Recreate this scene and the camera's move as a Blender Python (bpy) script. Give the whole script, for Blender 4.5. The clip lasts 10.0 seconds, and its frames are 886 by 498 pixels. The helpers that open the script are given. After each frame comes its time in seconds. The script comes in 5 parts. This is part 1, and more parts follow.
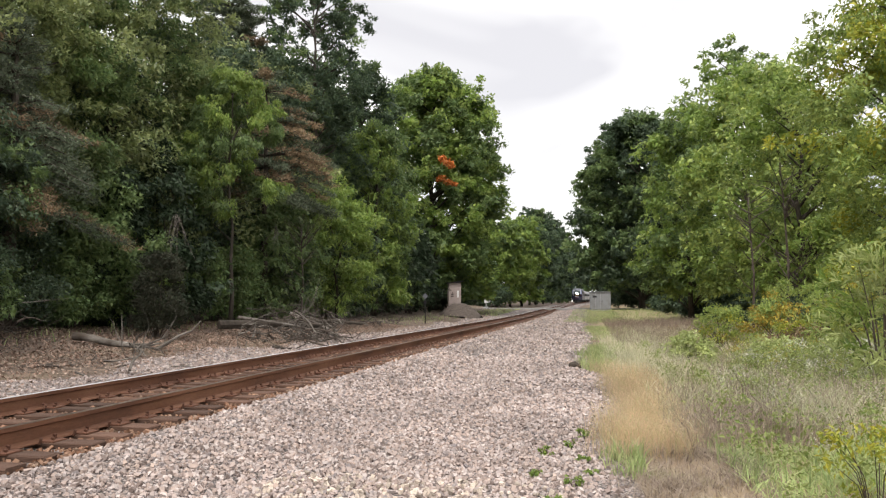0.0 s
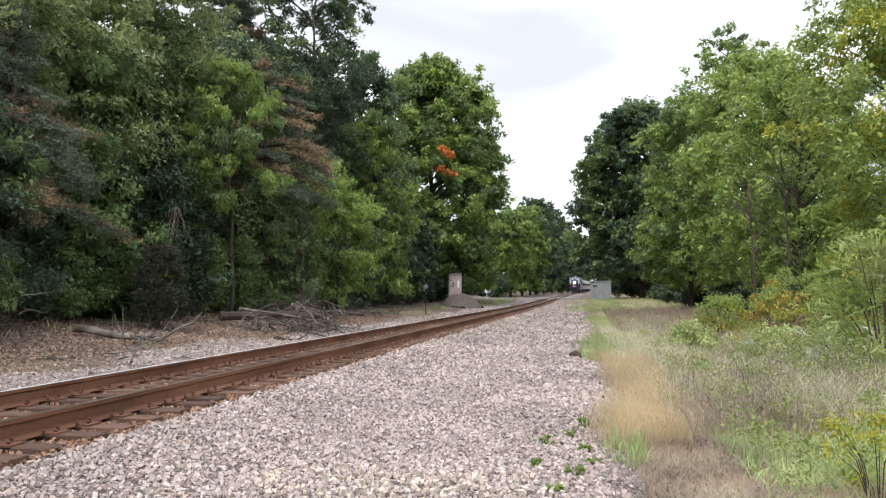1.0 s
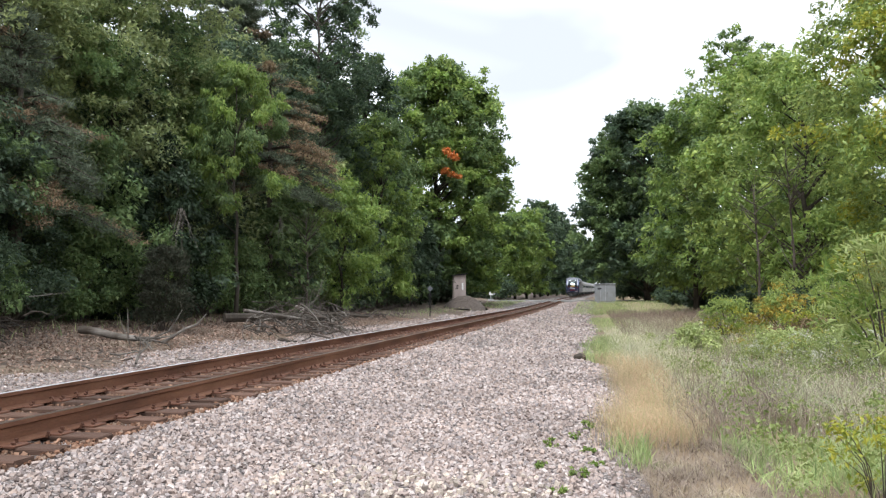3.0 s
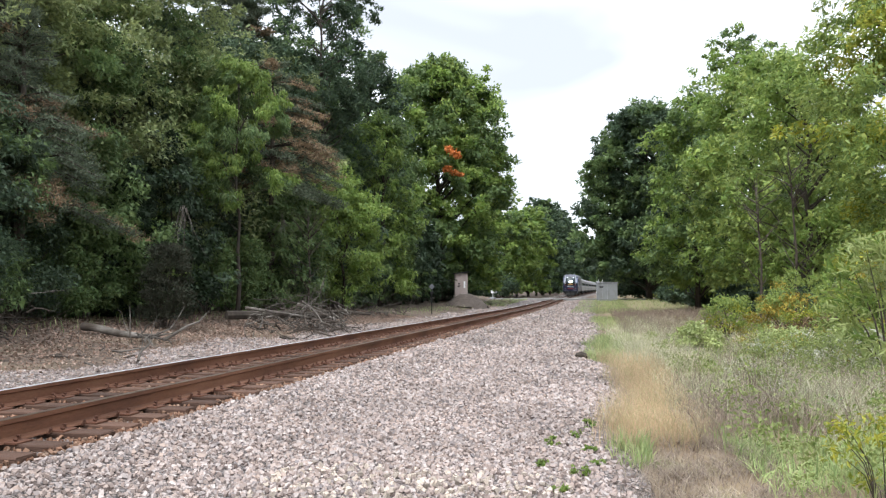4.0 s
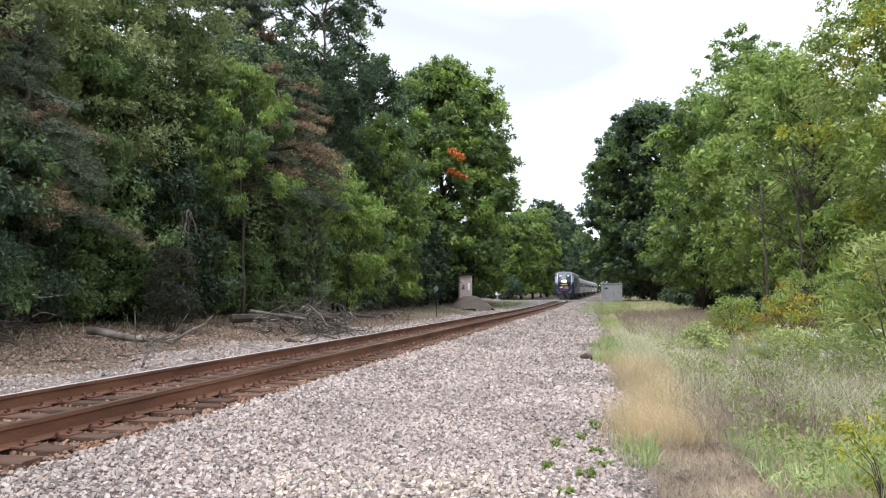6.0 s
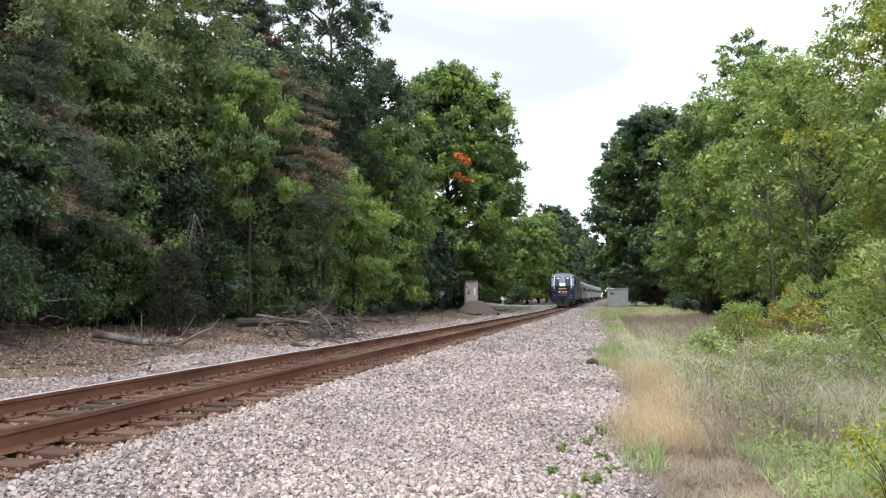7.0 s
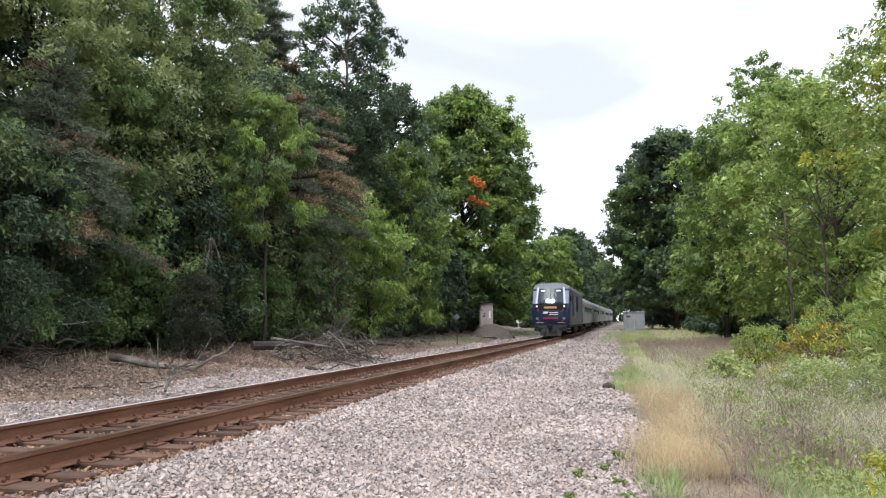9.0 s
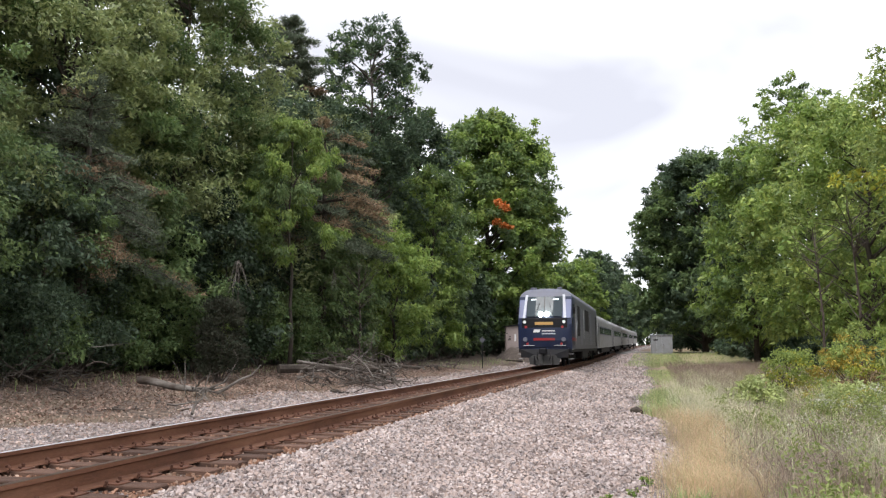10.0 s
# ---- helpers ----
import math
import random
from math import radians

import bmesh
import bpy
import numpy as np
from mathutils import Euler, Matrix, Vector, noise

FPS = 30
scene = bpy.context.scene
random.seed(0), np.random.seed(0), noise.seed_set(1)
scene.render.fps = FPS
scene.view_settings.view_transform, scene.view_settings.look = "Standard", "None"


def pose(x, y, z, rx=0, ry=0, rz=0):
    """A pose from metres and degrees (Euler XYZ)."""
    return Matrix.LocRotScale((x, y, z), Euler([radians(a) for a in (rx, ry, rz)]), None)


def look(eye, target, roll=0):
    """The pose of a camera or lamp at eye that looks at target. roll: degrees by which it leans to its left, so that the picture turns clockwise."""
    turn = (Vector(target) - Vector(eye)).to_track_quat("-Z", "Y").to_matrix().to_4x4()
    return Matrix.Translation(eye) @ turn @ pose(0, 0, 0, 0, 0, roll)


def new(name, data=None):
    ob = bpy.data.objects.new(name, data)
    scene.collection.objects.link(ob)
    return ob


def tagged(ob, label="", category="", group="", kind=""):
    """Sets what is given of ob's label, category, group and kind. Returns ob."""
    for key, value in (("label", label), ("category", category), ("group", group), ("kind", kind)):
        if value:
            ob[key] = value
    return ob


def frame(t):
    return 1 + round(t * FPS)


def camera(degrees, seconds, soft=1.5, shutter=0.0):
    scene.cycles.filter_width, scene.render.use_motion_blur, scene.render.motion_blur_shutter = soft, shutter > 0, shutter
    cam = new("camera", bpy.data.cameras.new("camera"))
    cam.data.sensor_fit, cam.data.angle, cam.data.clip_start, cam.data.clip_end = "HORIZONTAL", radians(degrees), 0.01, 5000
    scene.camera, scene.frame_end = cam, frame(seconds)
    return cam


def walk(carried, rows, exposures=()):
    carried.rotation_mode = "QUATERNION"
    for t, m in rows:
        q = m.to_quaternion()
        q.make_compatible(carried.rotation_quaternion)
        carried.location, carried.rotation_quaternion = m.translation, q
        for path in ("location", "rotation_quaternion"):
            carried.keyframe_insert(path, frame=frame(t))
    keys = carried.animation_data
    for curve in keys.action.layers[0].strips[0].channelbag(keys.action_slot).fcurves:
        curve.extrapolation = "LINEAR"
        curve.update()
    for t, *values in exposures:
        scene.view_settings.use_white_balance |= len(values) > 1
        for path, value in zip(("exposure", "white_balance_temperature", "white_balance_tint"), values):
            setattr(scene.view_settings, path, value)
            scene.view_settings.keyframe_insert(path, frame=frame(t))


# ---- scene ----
cam = camera(60.0, 10.0, soft=1.25)
EYE = 1.04  # above the rail heads, which lie at z = 0 near the camera
ROWS = [
    (0.0, 94.08, -0.0, 10.782),
    (0.5, 93.565, 0.212, 10.73),
    (1.0, 93.356, 0.314, 10.825),
    (1.5, 93.306, 0.325, 10.911),
    (2.0, 93.431, 0.292, 10.98),
    (2.5, 93.566, 0.259, 11.081),
    (4.0, 93.373, 0.034, 11.277),
    (4.5, 93.359, -0.037, 11.324),
    (5.0, 93.382, 0.059, 11.395),
    (5.5, 93.477, 0.293, 11.453),
    (7.0, 93.889, 0.187, 12.033),
    (7.5, 94.37, 0.181, 12.286),
    (8.0, 94.876, 0.338, 12.506),
    (8.5, 95.172, 0.193, 12.761),
    (9.0, 95.615, 0.179, 13.152),
    (9.5, 96.498, 0.208, 13.898),
    (10.0, 97.324, 0.11, 15.018),
]
walk(cam, [(t, pose(0, 0, EYE, rx, ry, rz)) for t, rx, ry, rz in ROWS],
     exposures=[(0.0, 0.70, 6700, 10), (0.6, 0.74, 6400, 10), (1.5, 0.84, 6100, 8), (8.5, 0.84, 6000, 7), (9.3, 0.77, 6100, 10), (10.0, 0.69, 6270, 12)])

# ---- world and sun: bright overcast ----
SUN_UP, SUN_TURN = 60.0, 195.0
world = bpy.data.worlds.new("overcast_sky")
scene.world = world
world.use_nodes = True
wn, wl = world.node_tree.nodes, world.node_tree.links
wn.clear()
w_out, w_bg = wn.new("ShaderNodeOutputWorld"), wn.new("ShaderNodeBackground")
w_sky, w_co = wn.new("ShaderNodeTexSky"), wn.new("ShaderNodeTexCoord")
w_sky.sky_type, w_sky.sun_disc = "NISHITA", False
w_sky.sun_elevation, w_sky.sun_rotation = radians(SUN_UP), radians(SUN_TURN)
w_scale = wn.new("ShaderNodeVectorMath")
w_scale.operation = "SCALE"
w_scale.inputs["Scale"].default_value = 0.10
w_map = wn.new("ShaderNodeMapping")
w_map.inputs["Scale"].default_value = (1.0, 1.0, 1.6)
w_map.inputs["Location"].default_value = (2.96, 7.75, 7.43)
w_noise = wn.new("ShaderNodeTexNoise")
w_noise.inputs["Scale"].default_value = 2.0
w_noise.inputs["Detail"].default_value = 4.0
w_noise.inputs["Roughness"].default_value = 0.5
w_noise.inputs["Distortion"].default_value = 0.5
w_ramp = wn.new("ShaderNodeValToRGB")
w_ramp.color_ramp.elements.new(0.49)
for w_el, (w_p, w_c) in zip(w_ramp.color_ramp.elements, ((0.36, (0.43, 0.43, 0.455, 1)), (0.49, (0.60, 0.60, 0.61, 1)), (0.62, (1.3, 1.3, 1.3, 1)))):
    w_el.position, w_el.color = w_p, w_c
w_mix = wn.new("ShaderNodeMixRGB")
w_mix.inputs[0].default_value = 0.93
wl.new(w_co.outputs["Generated"], w_map.inputs["Vector"])
wl.new(w_map.outputs["Vector"], w_noise.inputs["Vector"])
wl.new(w_noise.outputs["Fac"], w_ramp.inputs["Fac"])
wl.new(w_sky.outputs["Color"], w_scale.inputs[0])
wl.new(w_scale.outputs["Vector"], w_mix.inputs[1])
wl.new(w_ramp.outputs["Color"], w_mix.inputs[2])
wl.new(w_mix.outputs["Color"], w_bg.inputs["Color"])
w_bg.inputs["Strength"].default_value = 1.25
wl.new(w_bg.outputs["Background"], w_out.inputs["Surface"])

sun = new("sun", bpy.data.lights.new("sun", "SUN"))
sun.data.energy, sun.data.angle, sun.data.color = 1.9, radians(20), (1.0, 0.96, 0.9)
_az = radians(SUN_TURN)
sun.matrix_world = look((0, 0, 60), (-60 * math.sin(_az) / math.tan(radians(SUN_UP)), -60 * math.cos(_az) / math.tan(radians(SUN_UP)), 0))

# ---- materials ----
def mat_base(name):
    m = bpy.data.materials.new(name)
    m.use_nodes = True
    n, l = m.node_tree.nodes, m.node_tree.links
    return m, n, l, n["Principled BSDF"]


def ramp_node(n, stops):
    r = n.new("ShaderNodeValToRGB")
    e = r.color_ramp.elements
    while len(e) < len(stops):
        e.new(0.5)
    for el, (p, c) in zip(e, stops):
        el.position, el.color = p, (*c, 1)
    return r


def surface(name, colors, scale=4.0, rough=0.6, metal=0.0, bump=0.3, fine=40.0, dirt=None, dirt_scale=1.2, spec=0.4, stretch=(1, 1, 1), random_shift=0.0):
    """Coarse colour variation, fine grain with relief, and stains of a second colour."""
    m, n, l, b = mat_base(name)
    co = n.new("ShaderNodeTexCoord")
    mp = n.new("ShaderNodeMapping")
    mp.inputs["Scale"].default_value = stretch
    l.new(co.outputs["Object"], mp.inputs["Vector"])
    a = n.new("ShaderNodeTexNoise")
    a.inputs["Scale"].default_value, a.inputs["Detail"].default_value = scale, 5
    l.new(mp.outputs["Vector"], a.inputs["Vector"])
    k = len(colors)
    r = ramp_node(n, [(0.3 + 0.4 * i / max(1, k - 1), c) for i, c in enumerate(colors)])
    l.new(a.outputs["Fac"], r.inputs["Fac"])
    col = r.outputs["Color"]
    f = n.new("ShaderNodeTexNoise")
    f.inputs["Scale"].default_value, f.inputs["Detail"].default_value = fine, 4
    l.new(mp.outputs["Vector"], f.inputs["Vector"])
    g = n.new("ShaderNodeMixRGB")
    g.blend_type, g.inputs[0].default_value = "OVERLAY", 0.35
    l.new(col, g.inputs[1])
    l.new(f.outputs["Fac"], g.inputs[2])
    col = g.outputs["Color"]
    if dirt:
        d = n.new("ShaderNodeTexNoise")
        d.inputs["Scale"].default_value, d.inputs["Detail"].default_value = dirt_scale, 6
        l.new(co.outputs["Object"], d.inputs["Vector"])
        dr = ramp_node(n, [(0.48, (0, 0, 0)), (0.66, (1, 1, 1))])
        l.new(d.outputs["Fac"], dr.inputs["Fac"])
        x = n.new("ShaderNodeMixRGB")
        x.inputs[2].default_value = (*dirt, 1)
        l.new(dr.outputs["Color"], x.inputs[0])
        l.new(col, x.inputs[1])
        col = x.outputs["Color"]
    if random_shift:
        oi = n.new("ShaderNodeObjectInfo")
        hs = n.new("ShaderNodeHueSaturation")
        ma = n.new("ShaderNodeMapRange")
        ma.inputs["To Min"].default_value, ma.inputs["To Max"].default_value = 1 - random_shift, 1 + random_shift
        l.new(oi.outputs["Random"], ma.inputs["Value"])
        l.new(ma.outputs["Result"], hs.inputs["Value"])
        l.new(col, hs.inputs["Color"])
        col = hs.outputs["Color"]
    l.new(col, b.inputs["Base Color"])
    b.inputs["Roughness"].default_value, b.inputs["Metallic"].default_value = rough, metal
    b.inputs["Specular IOR Level"].default_value = spec
    if bump:
        bp = n.new("ShaderNodeBump")
        bp.inputs["Strength"].default_value, bp.inputs["Distance"].default_value = bump, 0.02
        l.new(f.outputs["Fac"], bp.inputs["Height"])
        l.new(bp.outputs["Normal"], b.inputs["Normal"])
    return m


def islands(name, colors, rough=0.6, through_light=0.0, spec=0.3, patch=0.25, patch_range=(0.72, 1.2), bump_scale=0.0):
    """Each loose piece takes a colour of its own, with broad patches over the whole."""
    m, n, l, b = mat_base(name)
    geo, co = n.new("ShaderNodeNewGeometry"), n.new("ShaderNodeTexCoord")
    k = len(colors)
    r = ramp_node(n, [(i / max(1, k - 1), c) for i, c in enumerate(colors)])
    l.new(geo.outputs["Random Per Island"], r.inputs["Fac"])
    a = n.new("ShaderNodeTexNoise")
    a.inputs["Scale"].default_value, a.inputs["Detail"].default_value = patch, 3
    l.new(co.outputs["Object"], a.inputs["Vector"])
    mr = n.new("ShaderNodeMapRange")
    mr.inputs["From Min"].default_value, mr.inputs["From Max"].default_value = 0.35, 0.65
    mr.inputs["To Min"].default_value, mr.inputs["To Max"].default_value = patch_range
    l.new(a.outputs["Fac"], mr.inputs["Value"])
    hs = n.new("ShaderNodeHueSaturation")
    l.new(r.outputs["Color"], hs.inputs["Color"])
    l.new(mr.outputs["Result"], hs.inputs["Value"])
    l.new(hs.outputs["Color"], b.inputs["Base Color"])
    b.inputs["Roughness"].default_value, b.inputs["Specular IOR Level"].default_value = rough, spec
    if bump_scale:
        f = n.new("ShaderNodeTexNoise")
        f.inputs["Scale"].default_value, f.inputs["Detail"].default_value = bump_scale, 4
        l.new(co.outputs["Object"], f.inputs["Vector"])
        bp = n.new("ShaderNodeBump")
        bp.inputs["Strength"].default_value, bp.inputs["Distance"].default_value = 0.4, 0.01
        l.new(f.outputs["Fac"], bp.inputs["Height"])
        l.new(bp.outputs["Normal"], b.inputs["Normal"])
    if through_light:
        t, x = n.new("ShaderNodeBsdfTranslucent"), n.new("ShaderNodeMixShader")
        x.inputs[0].default_value = through_light
        l.new(hs.outputs["Color"], t.inputs["Color"])
        l.new(b.outputs["BSDF"], x.inputs[1])
        l.new(t.outputs["BSDF"], x.inputs[2])
        l.new(x.outputs["Shader"], n["Material Output"].inputs["Surface"])
    return m


def paint(name, color, rough=0.4, metal=0.0, dirt=(0.12, 0.10, 0.08), amount=0.25):
    m, n, l, b = mat_base(name)
    co, a = n.new("ShaderNodeTexCoord"), n.new("ShaderNodeTexNoise")
    a.inputs["Scale"].default_value, a.inputs["Detail"].default_value = 1.7, 7
    l.new(co.outputs["Object"], a.inputs["Vector"])
    r = ramp_node(n, [(0.45, (0, 0, 0)), (0.8, (amount, amount, amount))])
    l.new(a.outputs["Fac"], r.inputs["Fac"])
    x = n.new("ShaderNodeMixRGB")
    x.inputs[1].default_value, x.inputs[2].default_value = (*color, 1), (*dirt, 1)
    l.new(r.outputs["Color"], x.inputs[0])
    l.new(x.outputs["Color"], b.inputs["Base Color"])
    b.inputs["Roughness"].default_value, b.inputs["Metallic"].default_value = rough, metal
    return m


def glow(name, color, strength):
    m, n, l, b = mat_base(name)
    b.inputs["Base Color"].default_value = (*color, 1)
    b.inputs["Emission Color"].default_value = (*color, 1)
    b.inputs["Emission Strength"].default_value = strength
    return m


BALLAST = [(0.135, 0.104, 0.094), (0.315, 0.250, 0.222), (0.430, 0.345, 0.308), (0.365, 0.308, 0.292), (0.520, 0.448, 0.420), (0.215, 0.188, 0.186), (0.450, 0.348, 0.298)]
M_STONE = islands("ballast_stone", BALLAST, rough=0.85, spec=0.25, patch=0.6, patch_range=(0.85, 1.12), bump_scale=60)
M_STONE_RUST = islands("rust_stained_stone", [(0.150, 0.075, 0.045), (0.260, 0.140, 0.090), (0.340, 0.210, 0.145), (0.110, 0.060, 0.040), (0.400, 0.290, 0.220)], rough=0.9, spec=0.2, patch=0.8, bump_scale=60)
M_RAIL = surface("rusty_rail_steel", [(0.085, 0.035, 0.020), (0.15, 0.065, 0.035), (0.20, 0.095, 0.055)], scale=3, rough=0.75, bump=0.25, fine=60, stretch=(1, 0.25, 1))
M_RAILTOP = surface("worn_rail_head", [(0.15, 0.10, 0.08), (0.27, 0.22, 0.19)], scale=2, rough=0.36, metal=0.7, bump=0.05, fine=30, stretch=(1, 0.1, 1))
# far rail only: the reflected sheen is put into a paler base colour
M_RAILSHEEN = surface("sheen_toned_rail_head", [(0.62, 0.61, 0.64), (0.74, 0.73, 0.76)], scale=2, rough=0.42, metal=0.6, bump=0.05, fine=30, stretch=(1, 0.1, 1))
M_TIE = surface("weathered_tie_wood", [(0.040, 0.022, 0.016), (0.075, 0.041, 0.028), (0.125, 0.070, 0.048)], scale=3, rough=0.9, bump=0.6, fine=25, stretch=(0.4, 3, 3), dirt=(0.095, 0.052, 0.036), random_shift=0.35)
M_RUST = surface("rust", [(0.065, 0.027, 0.017), (0.125, 0.053, 0.030)], scale=8, rough=0.85, fine=70)


def ground_material():
    """Leaf litter under the wood, dry thatch on the meadow side."""
    m = surface("soil_and_thatch", [(0.06, 0.044, 0.035), (0.12, 0.088, 0.068), (0.21, 0.158, 0.125)], scale=5.0, rough=0.95, bump=0.9, fine=38, dirt=(0.17, 0.13, 0.09), dirt_scale=0.5)
    n, l = m.node_tree.nodes, m.node_tree.links
    b = n["Principled BSDF"]
    old = b.inputs["Base Color"].links[0].from_socket
    co, sp, mr, mx, no = (n.new("ShaderNode" + k) for k in ("TexCoord", "SeparateXYZ", "MapRange", "MixRGB", "TexNoise"))
    no.inputs["Scale"].default_value, no.inputs["Detail"].default_value = 0.9, 6
    r = ramp_node(n, [(0.35, (0.22, 0.155, 0.11)), (0.5, (0.29, 0.22, 0.14)), (0.65, (0.22, 0.22, 0.10))])
    l.new(co.outputs["Object"], no.inputs["Vector"])
    l.new(no.outputs["Fac"], r.inputs["Fac"])
    l.new(co.outputs["Object"], sp.inputs["Vector"])
    mr.inputs["From Min"].default_value, mr.inputs["From Max"].default_value = -0.6, 1.0
    l.new(sp.outputs["X"], mr.inputs["Value"])
    l.new(mr.outputs["Result"], mx.inputs[0])
    l.new(old, mx.inputs[1])
    l.new(r.outputs["Color"], mx.inputs[2])
    l.new(mx.outputs["Color"], b.inputs["Base Color"])
    return m


M_SOIL = ground_material()
M_ROAD = surface("pale_asphalt", [(0.22, 0.215, 0.21), (0.30, 0.29, 0.28)], scale=0.6, rough=0.9, fine=20)
M_BARK = surface("bark", [(0.035, 0.028, 0.022), (0.075, 0.06, 0.048)], scale=5, rough=0.9, bump=0.8, fine=16, stretch=(1, 1, 0.25))
M_DEADWOOD = surface("grey_dead_wood", [(0.085, 0.072, 0.062), (0.18, 0.16, 0.142), (0.30, 0.275, 0.25)], scale=3, rough=0.9, bump=0.6, fine=22, stretch=(0.4, 1, 1), dirt=(0.06, 0.045, 0.035))
M_SNAG = surface("dark_dead_wood", [(0.05, 0.04, 0.034), (0.11, 0.095, 0.082), (0.20, 0.18, 0.16)], scale=3, rough=0.9, bump=0.6, fine=22, stretch=(0.4, 1, 1))
M_TWIG = surface("brown_twigs", [(0.045, 0.034, 0.028), (0.11, 0.088, 0.072)], scale=3, rough=0.9, fine=20)
LEAF_DARK = islands("leaf_dark_green", [(0.055, 0.086, 0.050), (0.078, 0.118, 0.066), (0.112, 0.155, 0.082), (0.064, 0.104, 0.074)], rough=0.5, spec=0.32, through_light=0.42, patch=0.35)
LEAF_MID = islands("leaf_mid_green", [(0.098, 0.158, 0.060), (0.142, 0.210, 0.076), (0.192, 0.256, 0.092), (0.114, 0.180, 0.076)], rough=0.5, spec=0.32, through_light=0.42, patch=0.3)
LEAF_BRIGHT = islands("leaf_bright_green", [(0.150, 0.235, 0.060), (0.220, 0.315, 0.074), (0.310, 0.385, 0.098), (0.172, 0.262, 0.078)], rough=0.5, spec=0.32, through_light=0.45, patch=0.4)
LEAF_OLIVE = islands("leaf_olive", [(0.190, 0.270, 0.090), (0.295, 0.385, 0.112), (0.420, 0.480, 0.130), (0.220, 0.320, 0.105)], rough=0.5, spec=0.32, through_light=0.4, patch=0.3)
LEAF_YELLOW = islands("leaf_yellow_green", [(0.230, 0.300, 0.050), (0.350, 0.380, 0.055), (0.470, 0.430, 0.060), (0.200, 0.290, 0.060)], rough=0.5, spec=0.32, through_light=0.35, patch=0.5)
LEAF_ORANGE = islands("leaf_orange", [(0.580, 0.190, 0.050), (0.700, 0.270, 0.070), (0.500, 0.140, 0.040)], rough=0.5, spec=0.32, through_light=0.3)
LEAF_SILVER = islands("leaf_grey_green", [(0.253, 0.306, 0.102), (0.349, 0.395, 0.143), (0.206, 0.281, 0.082)], rough=0.5, spec=0.32, through_light=0.3)
NEEDLE = islands("pine_needles", [(0.085, 0.115, 0.075), (0.125, 0.155, 0.100), (0.165, 0.185, 0.125)], rough=0.6, through_light=0.3, patch=0.4)
NEEDLE_BROWN = islands("dead_pine_needles", [(0.230, 0.165, 0.100), (0.330, 0.235, 0.140), (0.170, 0.130, 0.090), (0.280, 0.185, 0.110)], rough=0.7, through_light=0.15)
GRASS_GREEN = islands("green_grass", [(0.270, 0.360, 0.150), (0.370, 0.450, 0.190), (0.500, 0.510, 0.260), (0.230, 0.320, 0.130)], rough=0.6, through_light=0.45, patch=0.5)
GRASS_DRY = islands("dry_grass", [(0.580, 0.530, 0.380), (0.700, 0.660, 0.490), (0.490, 0.450, 0.330), (0.430, 0.480, 0.280)], rough=0.7, through_light=0.45, patch=0.6)
GRASS_PINK = islands("seedhead_grass", [(0.580, 0.430, 0.290), (0.690, 0.500, 0.350), (0.520, 0.440, 0.260), (0.460, 0.440, 0.230)], rough=0.7, through_light=0.45, patch=0.9)
GRASS_BROWN = islands("brown_dead_weeds", [(0.215, 0.165, 0.135), (0.340, 0.265, 0.215), (0.270, 0.235, 0.185)], rough=0.8, through_light=0.35, patch=0.6)
LITTER = islands("fallen_leaves", [(0.240, 0.155, 0.115), (0.370, 0.250, 0.195), (0.170, 0.120, 0.095), (0.470, 0.360, 0.290)], rough=0.8)
LEAF_PALE_OLIVE = islands("leaf_pale_olive", [(0.215, 0.268, 0.115), (0.295, 0.350, 0.142), (0.375, 0.415, 0.168), (0.230, 0.292, 0.140)], rough=0.45, spec=0.5, through_light=0.42, patch=0.3)
# green darkened so the leaf colour itself carries the shade of the wood's hollows
LEAF_HOLLOW_SHADE = islands("leaf_hollow_shade", [(0.020, 0.036, 0.018), (0.030, 0.050, 0.024), (0.040, 0.062, 0.030)], rough=0.55, spec=0.25, through_light=0.2, patch=0.4)
LEAF_WILLOW = islands("leaf_willow", [(0.389, 0.448, 0.177), (0.493, 0.543, 0.230), (0.312, 0.389, 0.132)], rough=0.45, spec=0.5, through_light=0.4, patch=0.8)
GRASS_THATCH = islands("grey_brown_thatch", [(0.26, 0.205, 0.165), (0.40, 0.325, 0.265), (0.20, 0.155, 0.13), (0.47, 0.40, 0.31)], rough=0.85, through_light=0.3, patch=0.9)
GRASS_LIME = islands("lime_grass", [(0.350, 0.460, 0.180), (0.460, 0.560, 0.250), (0.520, 0.530, 0.280), (0.300, 0.420, 0.160)], rough=0.6, through_light=0.45, patch=0.8)
FLOWER = islands("pale_flowers", [(0.45, 0.46, 0.36), (0.55, 0.54, 0.46)], rough=0.7)
GOLD = islands("goldenrod", [(0.35, 0.26, 0.04), (0.42, 0.33, 0.06)], rough=0.7)
P_NAVY = paint("navy_paint", (0.012, 0.02, 0.055), 0.4, dirt=(0.04, 0.04, 0.05))
P_SLATE = paint("slate_blue_paint", (0.13, 0.135, 0.17), 0.42)
P_CHEEK = paint("lavender_blue_paint", (0.20, 0.22, 0.34), 0.4)
P_GREY = paint("grey_paint", (0.10, 0.105, 0.12), 0.45)
P_SILVER = paint("silver_paint", (0.55, 0.57, 0.62), 0.35)
P_STEEL = paint("dusty_stainless_steel", (0.36, 0.365, 0.375), 0.5, metal=0.3, dirt=(0.16, 0.14, 0.12), amount=0.7)
P_PLOUGH = paint("dusty_plough_steel", (0.028, 0.027, 0.026), 0.8, dirt=(0.05, 0.042, 0.038), amount=0.6)
P_RED = paint("red_paint", (0.26, 0.02, 0.025), 0.45)
